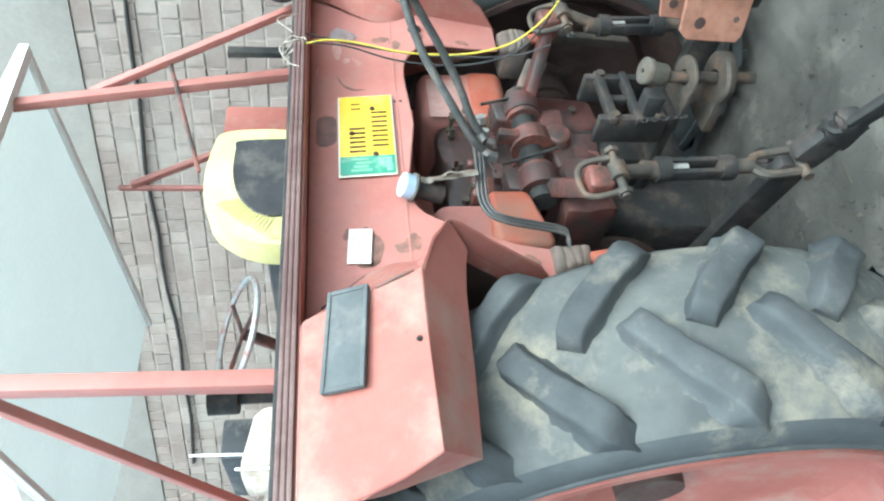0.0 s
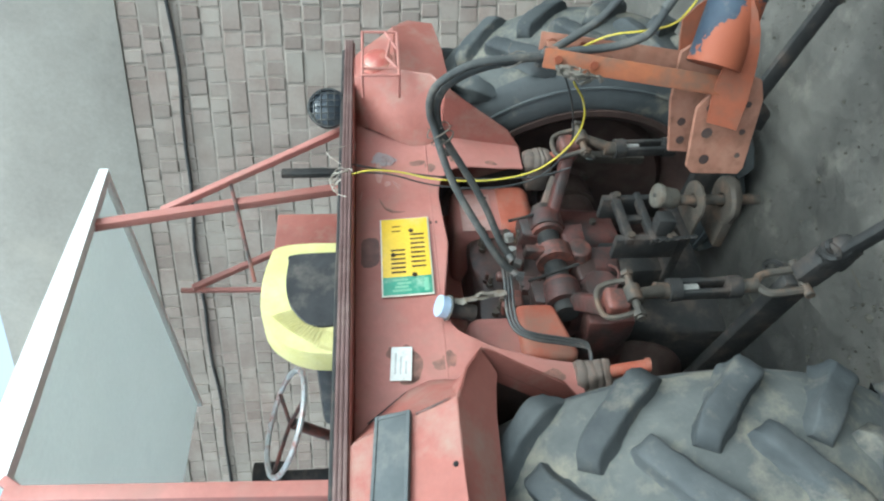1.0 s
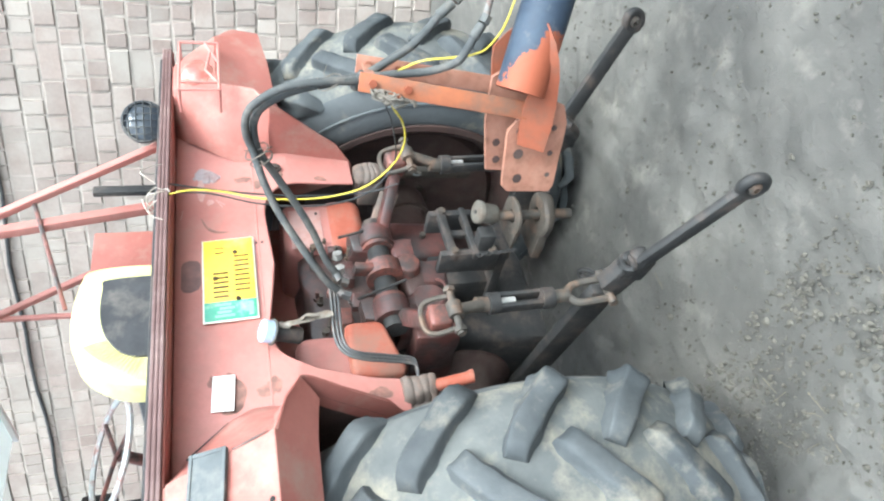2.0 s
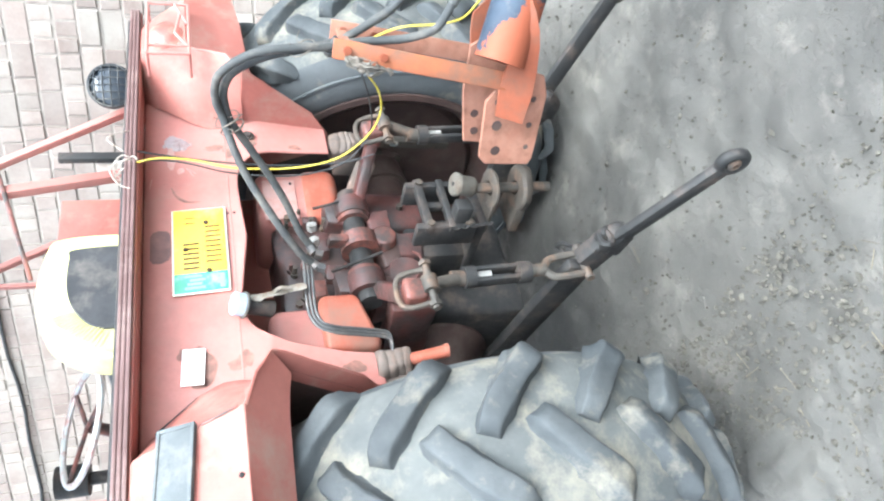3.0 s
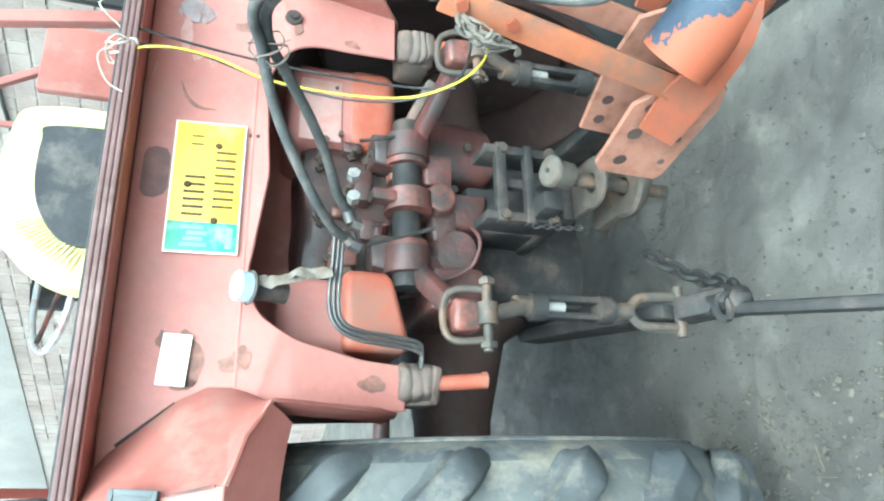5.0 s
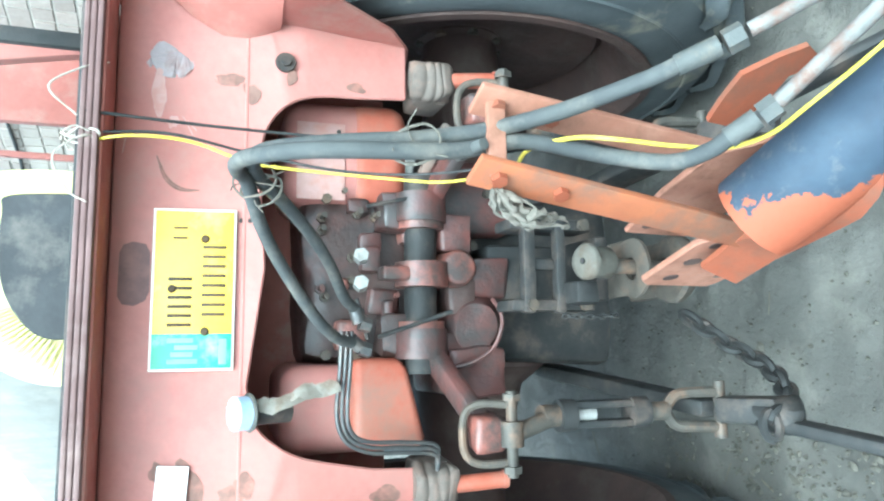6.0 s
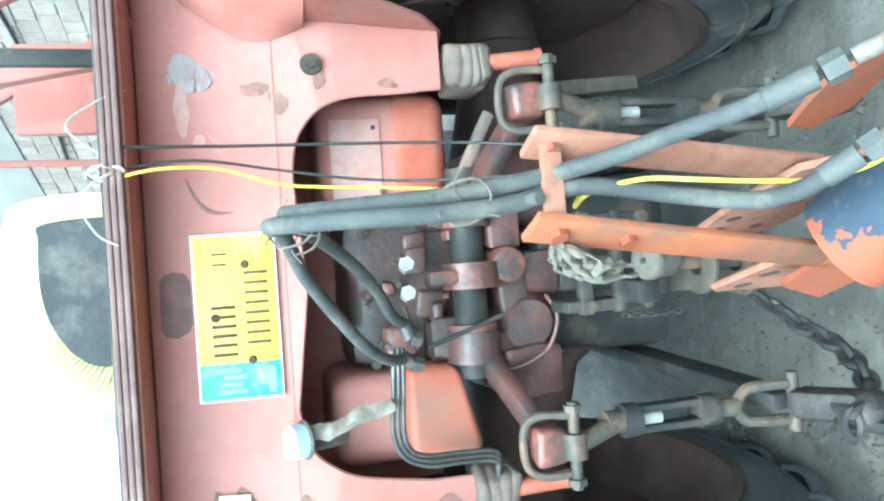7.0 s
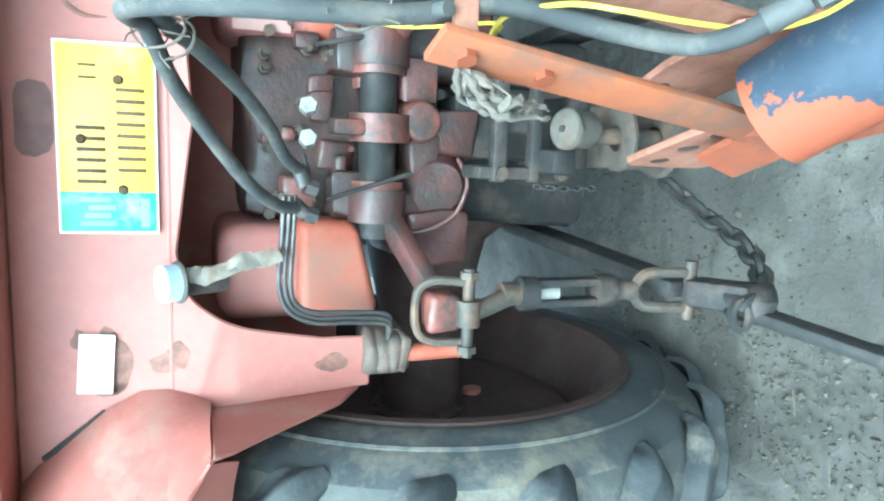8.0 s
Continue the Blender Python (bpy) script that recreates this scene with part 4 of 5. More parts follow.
part("side_casting", crumple(box(0.13, 0.30, 0.10, 0.3, 0.72, 0.93, 0.03), 0.015, 12, 2), DARKRED, tractor)
# lift arms with clevises, lift rods with turnbuckles, lower links
for s in (-1, 1):
    cx = XC + s * 0.30
    part("lift_arm", join(bar((XC + s * 0.14, 0.07, 0.96), (cx, -0.10, 0.895), 0.05, 0.035, (0, 0, 1), 0.01), bevel(rod((XC + s * 0.11, 0.06, 0.97), (XC + s * 0.17, 0.06, 0.97), 0.055, 20), 0.006)), DARKRED, tractor, "greasy red lift arm")
    part("arm_eye", cast(bevel(box(cx - 0.032, cx + 0.032, -0.150, -0.085, 0.872, 0.932, 0.0), 0.012, 3), 0.006, 24, s), GREASERED, tractor, "greasy red eye block of the lift arm")
    clev = part("clevis", tube(spline([(cx - 0.05, -0.15, 0.86), (cx - 0.052, -0.13, 0.92), (cx - 0.03, -0.12, 0.945), (cx + 0.03, -0.12, 0.945), (cx + 0.052, -0.13, 0.92), (cx + 0.05, -0.15, 0.86)], 6), 0.0075, 8), IRON, tractor, "worn iron U clevis")
    part("clevis_pin", join(rod((cx - 0.075, -0.152, 0.866), (cx + 0.075, -0.152, 0.866), 0.010), bevel(rod((cx - 0.022, -0.152, 0.866), (cx + 0.022, -0.152, 0.866), 0.021), 0.004), hexnut((cx + 0.058, -0.152, 0.866), (1, 0, 0), 0.017, 0.012), hexnut((cx - 0.068, -0.152, 0.866), (1, 0, 0), 0.017, 0.012)), STEEL, clev)
    fx = XC + s * 0.275
    part("lift_rod", join(rod((cx, -0.152, 0.86), (fx, -0.135, 0.77), 0.016), rod((fx, -0.135, 0.80), (fx, -0.132, 0.765), 0.021)), STEEL, tractor, "threaded steel lift rod")
    tb = part("turnbuckle", join(bar((fx - 0.018, -0.134, 0.76), (fx - 0.018, -0.14, 0.60), 0.014, 0.03, (0, 1, 0), 0.004), bar((fx + 0.018, -0.134, 0.76), (fx + 0.018, -0.14, 0.60), 0.014, 0.03, (0, 1, 0), 0.004), bevel(rod((fx, -0.134, 0.765), (fx, -0.135, 0.735), 0.03, 12), 0.004), bevel(rod((fx, -0.139, 0.615), (fx, -0.14, 0.58), 0.03, 12), 0.004)), GREASE, tractor, "greasy black turnbuckle")
    part("bright_thread", rod((fx, -0.135, 0.735), (fx, -0.137, 0.69), 0.013), BRIGHTSTEEL, tb)
    part("fork", join(rod((fx, -0.14, 0.60), (fx, -0.145, 0.535), 0.018), *(tube(spline([(fx, -0.145, 0.54), (fx + q * 0.028, -0.147, 0.515), (fx + q * 0.033, -0.155, 0.47), (fx + q * 0.033, -0.165, 0.42)], 5), 0.011, 8) for q in (-1, 1)), rod((fx - 0.055, -0.165, 0.425), (fx + 0.055, -0.165, 0.425), 0.012)), STEEL, tractor, "worn iron fork")
    be = (-0.312, -0.591, 0.258) if s < 0 else (0.45, -0.56, 0.20)
    pv = (XC + s * 0.22, 0.42, 0.50)
    fm = (fx, -0.165, 0.43)
    part("link_shank", crumple(bar(pv, fm, 0.036, 0.085, (0, 0, 1), 0.010), 0.006, 9), GREASE, tractor, "greasy black forward half of the lower link")
    part("lower_link", join(bar(fm, be, 0.026, 0.050, (0, 0, 1), 0.010), bevel(bar((fx, -0.17, 0.427), (fx - s * 0.004, -0.27, 0.372), 0.05, 0.075, (0, 0, 1), 0.01), 0.0)), GREASE, tractor, "black greasy lower link arm")
    part("link_collar", cast(bar((fx, -0.23, 0.395), (fx, -0.30, 0.355), 0.060, 0.080, (0, 0, 1), 0.018), 0.018, 26, s), GREASE, tractor, "lumpy greasy link joint")
    b = Vector(be)
    d = (b - Vector(fm)).normalized()
    q = d.cross(Vector((1, 0, 0))).normalized()
    ringc = b + d * 0.014
    part("link_eye", tube([ringc + 0.0275 * (math.cos(a) * d + math.sin(a) * q) for a in (2 * math.pi * k / 24 for k in range(24))], 0.0145, 10, True), GREASE, tractor, "forged eye of the lower link")
    part("link_ball", turned([(-0.018, 0.010), (-0.013, 0.017), (0, 0.020), (0.013, 0.017), (0.018, 0.010), (0.018, 0.007), (-0.018, 0.007), (-0.018, 0.010)], ringc, "x", 20), STEEL, tractor)
# hitch frame: black bars and clevis jaws with a long pin
part("hitch_frame", join(box(-0.03, 0.10, -0.10, 0.25, 0.62, 0.65, 0.006), box(-0.05, -0.028, -0.11, -0.03, 0.66, 0.84, 0.005), box(0.108, 0.13, -0.11, -0.03, 0.66, 0.84, 0.005), box(-0.054, 0.134, -0.115, -0.09, 0.79, 0.815, 0.004), box(-0.054, 0.134, -0.115, -0.09, 0.725, 0.745, 0.004), box(0.03, 0.052, -0.105, -0.085, 0.745, 0.79, 0.003), box(-0.02, 0.10, 0.06, 0.2, 0.64, 0.82, 0.012)), GREASE, tractor, "black greasy hitch frame of bolted bars")
for bx in (-0.039, 0.119):
    for bz in (0.685, 0.80):
        part("hitch_bolt", hexnut((bx, -0.11, bz), (0, -1, 0), 0.012, 0.012), IRON, tractor)
for jz, jt, jr in ((0.618, 0.006, 0.058), (0.527, 0.016, 0.066)):
    jaw = turned([(-jt, 0.022), (-jt, jr - 0.006), (-jt * 0.5, jr), (jt * 0.5, jr), (jt, jr - 0.006), (jt, 0.022), (-jt, 0.022)], (0.028, -0.18, jz), "z", 28)
    part("hitch_jaw", crumple(join(jaw, box(-0.026, 0.082, -0.16, -0.05, jz - jt * 0.9, jz + jt * 0.9, 0.003)), 0.005, 20, jz), IRON, tractor, "worn iron clevis jaw")
pin = part("hitch_pin", rod((0.027, -0.182, 0.436), (0.032, -0.178, 0.70), 0.0145), STEEL, tractor, "long steel hitch pin")
head_m = Matrix.Translation((0.038, -0.184, 0.702)) @ pose(0, 0, 0, 14)
dome = turned([(-0.034, 0.0), (-0.034, 0.024), (-0.028, 0.029), (0.014, 0.029), (0.016, 0.033), (0.027, 0.033), (0.031, 0.028), (0.031, 0.0)], (0, 0, 0), "z", 28)
dome.transform(head_m)
part("pin_head", crumple(dome, 0.004, 22), PINHEAD, pin, "thick dull grey pin head", 60)
part("pin_hole", rod(head_m @ Vector((0, 0, 0.028)), head_m @ Vector((0, 0, 0.034)), 0.006, 10), GREASE, pin, "dark hole in the pin head")
part("hitch_block", crumple(box(-0.038, 0.004, -0.168, -0.10, 0.685, 0.732, 0.005), 0.004, 20), GREASE, tractor, "black greasy square block")
sc = thing("safety_chain", (0.0, -0.1, 0.66), "short bright chain hanging on the hitch frame", "chain")
link_chain([(-0.06, -0.115, 0.735), (-0.062, -0.125, 0.68), (-0.06, -0.13, 0.625)], 0.016, 0.002, sc)
ck = thing("check_chain", (-0.1, -0.1, 0.35), "heavy greasy check chain from hitch to lower link", "chain")
link_chain([(-0.055, 0.01, 0.36), (-0.12, -0.06, 0.305), (-0.16, -0.14, 0.29), (-0.20, -0.22, 0.315), (-0.238, -0.275, 0.368), (-0.252, -0.288, 0.415), (-0.280, -0.292, 0.420)], 0.050, 0.0085, ck, "", 0.62)
# right-hand lift ring and stub, as they stand out behind the hoses
part("ring_bolt", tube([(0.291 + 0.008 * math.cos(a), -0.112, 0.838 + 0.011 * math.sin(a)) for a in (2 * math.pi * k / 14 for k in range(14))], 0.004, 6, True), ALU, tractor, "bright ring")
# filler neck with cap and torn wrapping
neck = part("filler_neck", rod((-0.222, -0.03, 1.245), (-0.222, -0.055, 1.315), 0.022, 20), GREASE, tractor, "filler neck wrapped in torn plastic")
part("filler_cap", bevel(rod((-0.222, -0.054, 1.312), (-0.222, -0.066, 1.338), 0.0285, 24), 0.005), CAPBLUE, neck, "blue-grey plastic cap")
part("cap_ring", tube([(-0.222 + 0.030 * math.cos(a), -0.056 - 0.030 * math.sin(a) * 0.93, 1.314 - 0.030 * math.sin(a) * 0.37) for a in (2 * math.pi * k / 24 for k in range(24))], 0.004, 6, True), ALU, neck, "shiny wire ring")
# torn flap of wrapping: a ragged sheet that widens away from the cap
for k, (sx, tilt, ln_) in enumerate(((0.0, 0.0, 1.0), (0.008, 0.5, 0.75))):
    bm = bmesh.new()
    rows = []
    for i in range(13):
        q = i / 12
        c = Vector((-0.218 + 0.036 * q * ln_ + sx, -0.066, 1.305 - 0.142 * q * ln_))
        w = 0.006 + 0.006 * q + 0.003 * math.sin(9 * q + k)
        row = []
        for j in range(7):
            g = (j / 6 - 0.5) * 2
            end = 0.012 * noise.noise(Vector((g * 3, k, 4))) if i == 12 else 0
            row.append(bm.verts.new(c + Vector((0.85 * w * g + end, (0.25 + tilt) * w * g, 0.25 * w * g - end))))
        rows.append(row)
    for ra, rb in zip(rows, rows[1:]):
        for j in range(6):
            bm.faces.new((ra[j], ra[j + 1], rb[j + 1], rb[j]))
    crumple(bm, 0.012, 42, k * 3.1)
    bmesh.ops.solidify(bm, geom=bm.faces[:], thickness=0.0015)
    part("torn_wrap", bm, WRAP, neck, "torn dirty plastic wrapping", 60)
# steel pipes bent round the left tank
for k in range(3):
    o = 0.0095 * k
    part("hydraulic_pipe", tube(spline([(-0.085, -0.055 - 0.3 * o, 1.136 + o), (-0.15, -0.05 - 0.3 * o, 1.138 + o), (-0.235, -0.035, 1.140 + o), (-0.272 - 0.6 * o, -0.028, 1.128 + 0.7 * o), (-0.288 - o, -0.024, 1.095), (-0.294 - o, -0.012, 1.03), (-0.305 - o, 0.0, 0.96), (-0.34 - o, 0.01, 0.955)], 8), 0.0043, 8), PIPE, tractor, "thin black steel pipe")

# small castings, bolts and rods between the tanks
for k, (x, y, z, q, m_) in enumerate(((0.11, 0.07, 0.90, 0.035, DARKRED), (-0.02, 0.08, 0.885, 0.03, CASE), (0.16, 0.08, 1.02, 0.035, DARKRED), (-0.10, 0.08, 1.02, 0.035, CASE), (0.02, 0.08, 0.82, 0.04, DARKRED), (-0.13, 0.08, 0.92, 0.03, DARKRED))):
    part("small_casting", cast(bevel(box(x - q, x + q * 1.3, y - 0.03, y + 0.1, z - q * 1.2, z + q, 0.0), q * 0.25, 2), 0.016, 26, k), m_, tractor, "oily cast lump")
for k, (x, z) in enumerate(((-0.13, 1.16), (0.19, 1.16), (-0.13, 1.10), (0.2, 0.98), (-0.16, 0.80), (0.22, 0.80), (0.1, 0.84), (-0.05, 0.80))):
    part("case_bolt", hexnut((x, 0.105, z), (0, -1, 0), 0.011, 0.016), IRON, tractor)
for q in (0.0, 0.038):
    part("stay_bar", bar((0.345 - q * 0.25, 0.018, 0.918 - q), (0.205 - q * 0.25, 0.057, 0.985 - q), 0.022, 0.022, (0, 1, 0.1), 0.005), CLAMP, tractor, "dusty straight stay bar")
# studs, ribs and stubs on the casing
rng_c = random.Random(31)
for k in range(26):
    x, z = rng_c.uniform(-0.14, 0.21), rng_c.uniform(0.95, 1.17)
    if rng_c.random() < 0.5:
        part("case_stud", join(rod((x, 0.13, z), (x, 0.085 - 0.02 * rng_c.random(), z), 0.006, 8), hexnut((x, 0.122, z), (0, -1, 0), 0.011, 0.014)), IRON if k % 3 else GREASERED, tractor)
    else:
        w, h = rng_c.uniform(0.012, 0.03), rng_c.uniform(0.012, 0.035)
        part("cast_rib", crumple(bevel(box(x - w, x + w, 0.07 + 0.03 * rng_c.random(), 0.15, z - h, z + h, 0.0), 0.008, 2), 0.006, 30, k), GREASERED if k % 2 else DARKRED, tractor, "oily cast rib")
part("side_bar", bar((0.36, -0.06, 0.90), (0.39, -0.02, 0.62), 0.03, 0.03, (0, 1, 0), 0.006), IRON, tractor, "grey iron stay")

# ---- seat, canopy, wheel and clutter above the sill ----
def seat():
    out = [(-0.185, 1.57), (-0.175, 1.69), (-0.13, 1.775), (-0.06, 1.825), (0.06, 1.84), (0.18, 1.825), (0.225, 1.80), (0.24, 1.70), (0.235, 1.57)]
    bm = plate(curved(*out), "y", 0.24, 0.09, 0.0)
    bevel(bm, 0.03, 3)
    s = part("seat_backrest", bm, YELLOWCLOTH, tractor, "seat back with pale yellow gathered cloth cover", 60)
    inn = [(-0.085, 1.575), (-0.09, 1.68), (-0.03, 1.74), (0.05, 1.765), (0.15, 1.765), (0.185, 1.75), (0.195, 1.575)]
    part("seat_vinyl", bevel(plate(curved(*inn), "y", 0.195, 0.02, 0.0), 0.004, 1), SEATBLACK, s, "black vinyl middle of the seat back")
    for k in range(26):
        a = k / 25
        p = Vector((-0.155 + 0.03 * a, 0.19, 1.62 + 0.10 * a)).lerp(Vector((0.0, 0.19, 1.815)), max(0, a - 0.35))
        q = Vector((0.02, 0, 1.60)) - p
        q.y = 0
        q.normalize()
        g = 0.6 + 0.6 * noise.noise(Vector((k * 1.7, 3.1, 0.4)))
        part("cloth_pleat", tube([p - q * 0.02, p + q * 0.02 * g + Vector((0, -0.002, 0)), p + q * (0.03 + 0.02 * g)], [0.0012, 0.0034, 0.0012], 6), YELLOWCLOTH, s)
    part("seat_cushion", box(-0.16, 0.24, 0.25, 0.68, 1.60, 1.68, 0.03), SEATBLACK, tractor, "black seat cushion")


seat()
# canopy with frame
can = part("canopy", box(-0.50, 0.57, 0.20, 1.75, 2.42, 2.428, 0.003), CANOPY, tractor, "pale grey canopy, its sheet made translucent to stand for bright haze")
edge_strip = bmesh.new()
rows_e = []
for k in range(9):
    u = k / 8
    x, half_h = -0.52 + 1.095 * u, 0.040 - 0.026 * u ** 1.5
    rows_e.append([edge_strip.verts.new((x, y, 2.41 + g * half_h)) for y, g in ((0.165, -1), (0.20, -1), (0.20, 1), (0.165, 1))])
for a, b in zip(rows_e, rows_e[1:]):
    for k in range(4):
        edge_strip.faces.new((a[k], a[(k + 1) % 4], b[(k + 1) % 4], b[k]))
edge_strip.faces.new(rows_e[0])
edge_strip.faces.new(rows_e[-1])
part("canopy_edge", bevel(edge_strip, 0.003, 1), WHITE, can, "white painted rear edge of the canopy, tapering to one end")
for x in (0.56, -0.49):
    part("canopy_rail", bar((x, 0.2, 2.405), (x, 1.75, 2.405), 0.022, 0.022), WHITE, can)


def post(a, b, w=0.04, name="canopy_post", mat_=None, label="faded red square tube post"):
    return part(name, bar(a, b, w, w, (0, 1, 0.01)), mat_ or PINK, can, label)


post((0.51, 0.206, 1.59), (0.345, 0.205, 2.40), 0.031)
post((0.645, 0.06, 1.60), (0.415, 0.213, 2.20), 0.024)
post((0.515, 0.155, 1.985), (0.17, 0.30, 1.885), 0.013, "canopy_brace", GREASERED, "thin rusty brace")
post((-0.64, 0.05, 1.555), (-0.575, 0.135, 2.34), 0.037)
post((-0.575, 0.13, 2.30), (-0.505, 0.19, 2.40), 0.024, "canopy_brace")
post((-0.575, 0.15, 2.25), (-0.60, 1.2, 1.62), 0.026, "canopy_brace")
post((0.74, 0.60, 1.60), (0.362, 0.56, 2.165), 0.022)
post((0.365, 0.575, 2.21), (0.358, 0.58, 1.60), 0.016, "canopy_brace")
# steering column and taped wheel
col = part("steering_column", rod((0.03, 1.45, 1.30), (0.014, 0.965, 1.82), 0.022), GREASERED, tractor, "red steering column")
sw = Matrix.Translation((0.012, 0.95, 1.85)) @ pose(0, 0, 0, 26)
part("steering_wheel", tube([sw @ Vector((0.20 * math.cos(a), 0.20 * math.sin(a), 0)) for a in (2 * math.pi * k / 48 for k in range(48))], 0.011, 8, True), TAPE, col, "steering wheel wound with silver and red tape")
for k in range(3):
    a = 2 * math.pi * k / 3 + 0.5
    part("wheel_spoke", tube([sw @ Vector((0, 0, -0.02)), sw @ Vector((0.20 * math.cos(a), 0.20 * math.sin(a), 0))], 0.008, 8), GREASERED, col)
# bonnet and front
bon = box(-0.27, 0.33, 1.5, 3.15, 1.05, 1.62, 0.06)
part("bonnet", bon, RED, tractor, "faded red bonnet", 60)
part("air_cleaner", join(rod((0.22, 1.9, 1.6), (0.22, 1.9, 2.0), 0.03), bevel(rod((0.22, 1.9, 1.98), (0.22, 1.9, 2.12), 0.075, 24), 0.02)), GREASE, tractor, "dark mushroom air cleaner")
for s in (-1, 1):
    x = XC + s * 0.62
    part("front_wheel", turned([(-0.09, 0.22), (-0.10, 0.30), (-0.085, 0.37), (-0.04, 0.395), (0.04, 0.395), (0.085, 0.37), (0.10, 0.30), (0.09, 0.22), (0.02, 0.18), (0.02, 0.02), (-0.02, 0.02), (-0.02, 0.18), (-0.09, 0.22)], (x, 2.55, 0.395), "x", 48), TYRE, tractor, "small front wheel")
part("front_axle", rod((XC - 0.62, 2.55, 0.42), (XC + 0.62, 2.55, 0.42), 0.05), DARKRED, tractor)
# fender side box with bracket right of the seat
part("side_plate", box(0.40, 0.60, 0.42, 0.45, 1.585, 1.86, 0.006), RED, tractor, "faded red upright side plate")
part("grab_bar", join(bar((0.47, 0.10, 1.60), (0.47, 0.10, 1.80), 0.03, 0.02, (0, 1, 0))), GREASE, tractor, "dark upright lever")
# work lamp with grille on the sill
LP = pose(0.635, -0.035, 1.642, 0, 0, -38)
shell = turned([(-0.028, 0.066), (-0.022, 0.068), (0.0, 0.066), (0.03, 0.056), (0.06, 0.032), (0.07, 0.0), (0.055, 0.0), (0.025, 0.048), (-0.02, 0.060), (-0.028, 0.060), (-0.028, 0.066)], (0, 0, 0), "y", 32)
shell.transform(LP)
lamp = part("work_lamp", shell, BLACK, tractor, "round black work lamp with wire grille")
lens = turned([(-0.034, 0.0), (-0.032, 0.025), (-0.024, 0.048), (-0.016, 0.060), (-0.010, 0.0)], (0, 0, 0), "y", 32)
lens.transform(LP)
part("lamp_lens", lens, LAMPGLASS, lamp, "dark blue-grey lamp glass")
for k in range(-2, 3):
    c = 0.022 * k
    h = math.sqrt(0.064**2 - c * c)
    arch = [(q * h, -0.028 - 0.014 * (1 - q * q)) for q in (-1, -0.6, 0, 0.6, 1)]
    part("grille_wire", tube([LP @ Vector((c, y, q)) for q, y in arch], 0.0022, 6), BLACK, lamp)
    part("grille_wire", tube([LP @ Vector((q, y - 0.002, c)) for q, y in arch], 0.0022, 6), BLACK, lamp)
# tail lamp in a wire guard on the right fender
g0 = Vector((0.695, -0.170, 1.468))
tl = part("tail_lamp", turned([(-0.034, 0.0), (-0.03, 0.034), (-0.012, 0.052), (0.03, 0.054)], g0 + Vector((0.015, 0, 0.004)), "y", 28), LENSRED, fenderR, "round red tail lamp in a welded guard")
gw = lambda a, b: part("guard_bar", rod(g0 + Vector(a), g0 + Vector(b), 0.0045, 6), PINK, tl)
for z in (-0.058, 0.056):
    gw((-0.15, -0.06, z), (0.10, -0.06, z))
    gw((-0.15, -0.06, z), (-0.15, 0.02, z))
    gw((0.10, -0.06, z), (0.09, 0.0, z))
for x in (-0.15, -0.112, 0.10):
    gw((x, -0.06, -0.058), (x, -0.06, 0.056))
gw((0.10, -0.06, -0.02), (0.0, -0.06, -0.055))
gw((0.055, -0.06, -0.036), (-0.05, -0.06, -0.02))
gw((-0.05, -0.06, -0.02), (-0.112, -0.06, -0.055))
# box and cloth on the left fender top
part("battery_box", box(-0.695, -0.60, 0.30, 0.55, 1.59, 1.75, 0.008), BLACK, tractor, "black battery box on the fender")
cl = cast(box(-0.84, -0.725, 0.0, 0.16, 1.57, 1.645, 0.02), 0.04, 15)
cloth = thing("cloth_bundle", (-0.79, 0.1, 1.6), "crumpled cream cloth bundle lying on the fender", "cloth")
part("cloth", cl, WRAP, cloth)

st = thing("metal_strips", (-0.78, 0.1, 1.56), "two thin white metal strips standing beside the cloth bundle", "strip")
part("strip", bar((-0.80, 0.02, 1.556), (-0.792, 0.02, 1.75), 0.0045, 0.003, (0, 1, 0), 0.001), WHITE, st)
part("strip", bar((-0.825, 0.02, 1.556), (-0.822, 0.02, 1.67), 0.0045, 0.003, (0, 1, 0), 0.001), WHITE, st)

# ---- trailer drawbar ----
draw = thing("trailer_drawbar", (0.4, -1.1, 0.0), "trailer drawbar, blue pipe with chipped orange hitch plates", "drawbar")
P0, PD = Vector((0.05, -0.50, 0.703)), Vector((0.602, -1.0, -0.309)).normalized()

HD = Vector((0.602, -1.0, 0)).normalized()
ND = Vector((-1.0, -0.602, 0)).normalized()
GN = PD.cross(ND).normalized()
PA = P0 + ND * 0.044 - GN * 0.024
CHIP = flaking("chipped_blue_on_orange", PA, tuple(PD - 0.8 * ND - 0.95 * GN), 0.142)
part("drawbar_pipe", tube([PA + PD * q for q in (0.074, 0.1, 0.3, 0.6, 1.0, 1.6)], 0.062, 32), CHIP, draw, "dark blue pipe with orange paint showing in ragged chips")


# two upright drilled plates that grip the pipe and reach forward to the hitch pin
BD = Vector((0.256, -0.967, 0)).normalized()
BN = Vector((BD.y, -BD.x, 0))
BM = Matrix((BD, BN, Vector((0, 0, 1)))).transposed().to_4x4()
BM.translation = (0.0, -0.361, 0)


def cheek(name, pts, off, thick, mat_, label, holes=()):
    bm = plate(pts, "y", off, thick, 0.002)
    bm.transform(BM)
    pl = part(name, bm, mat_, draw, label, 25)
    for hs, hz, hr in holes:
        h = turned([(-thick / 2 - 0.0008, 0.0), (-thick / 2 - 0.0008, hr), (thick / 2 + 0.0008, hr), (thick / 2 + 0.0008, 0.0)], (hs, off, hz), "y", 16)
        h.transform(BM)
        part("bolt_hole", h, OILY_SHADE, pl, "dark bolt hole")
    return pl


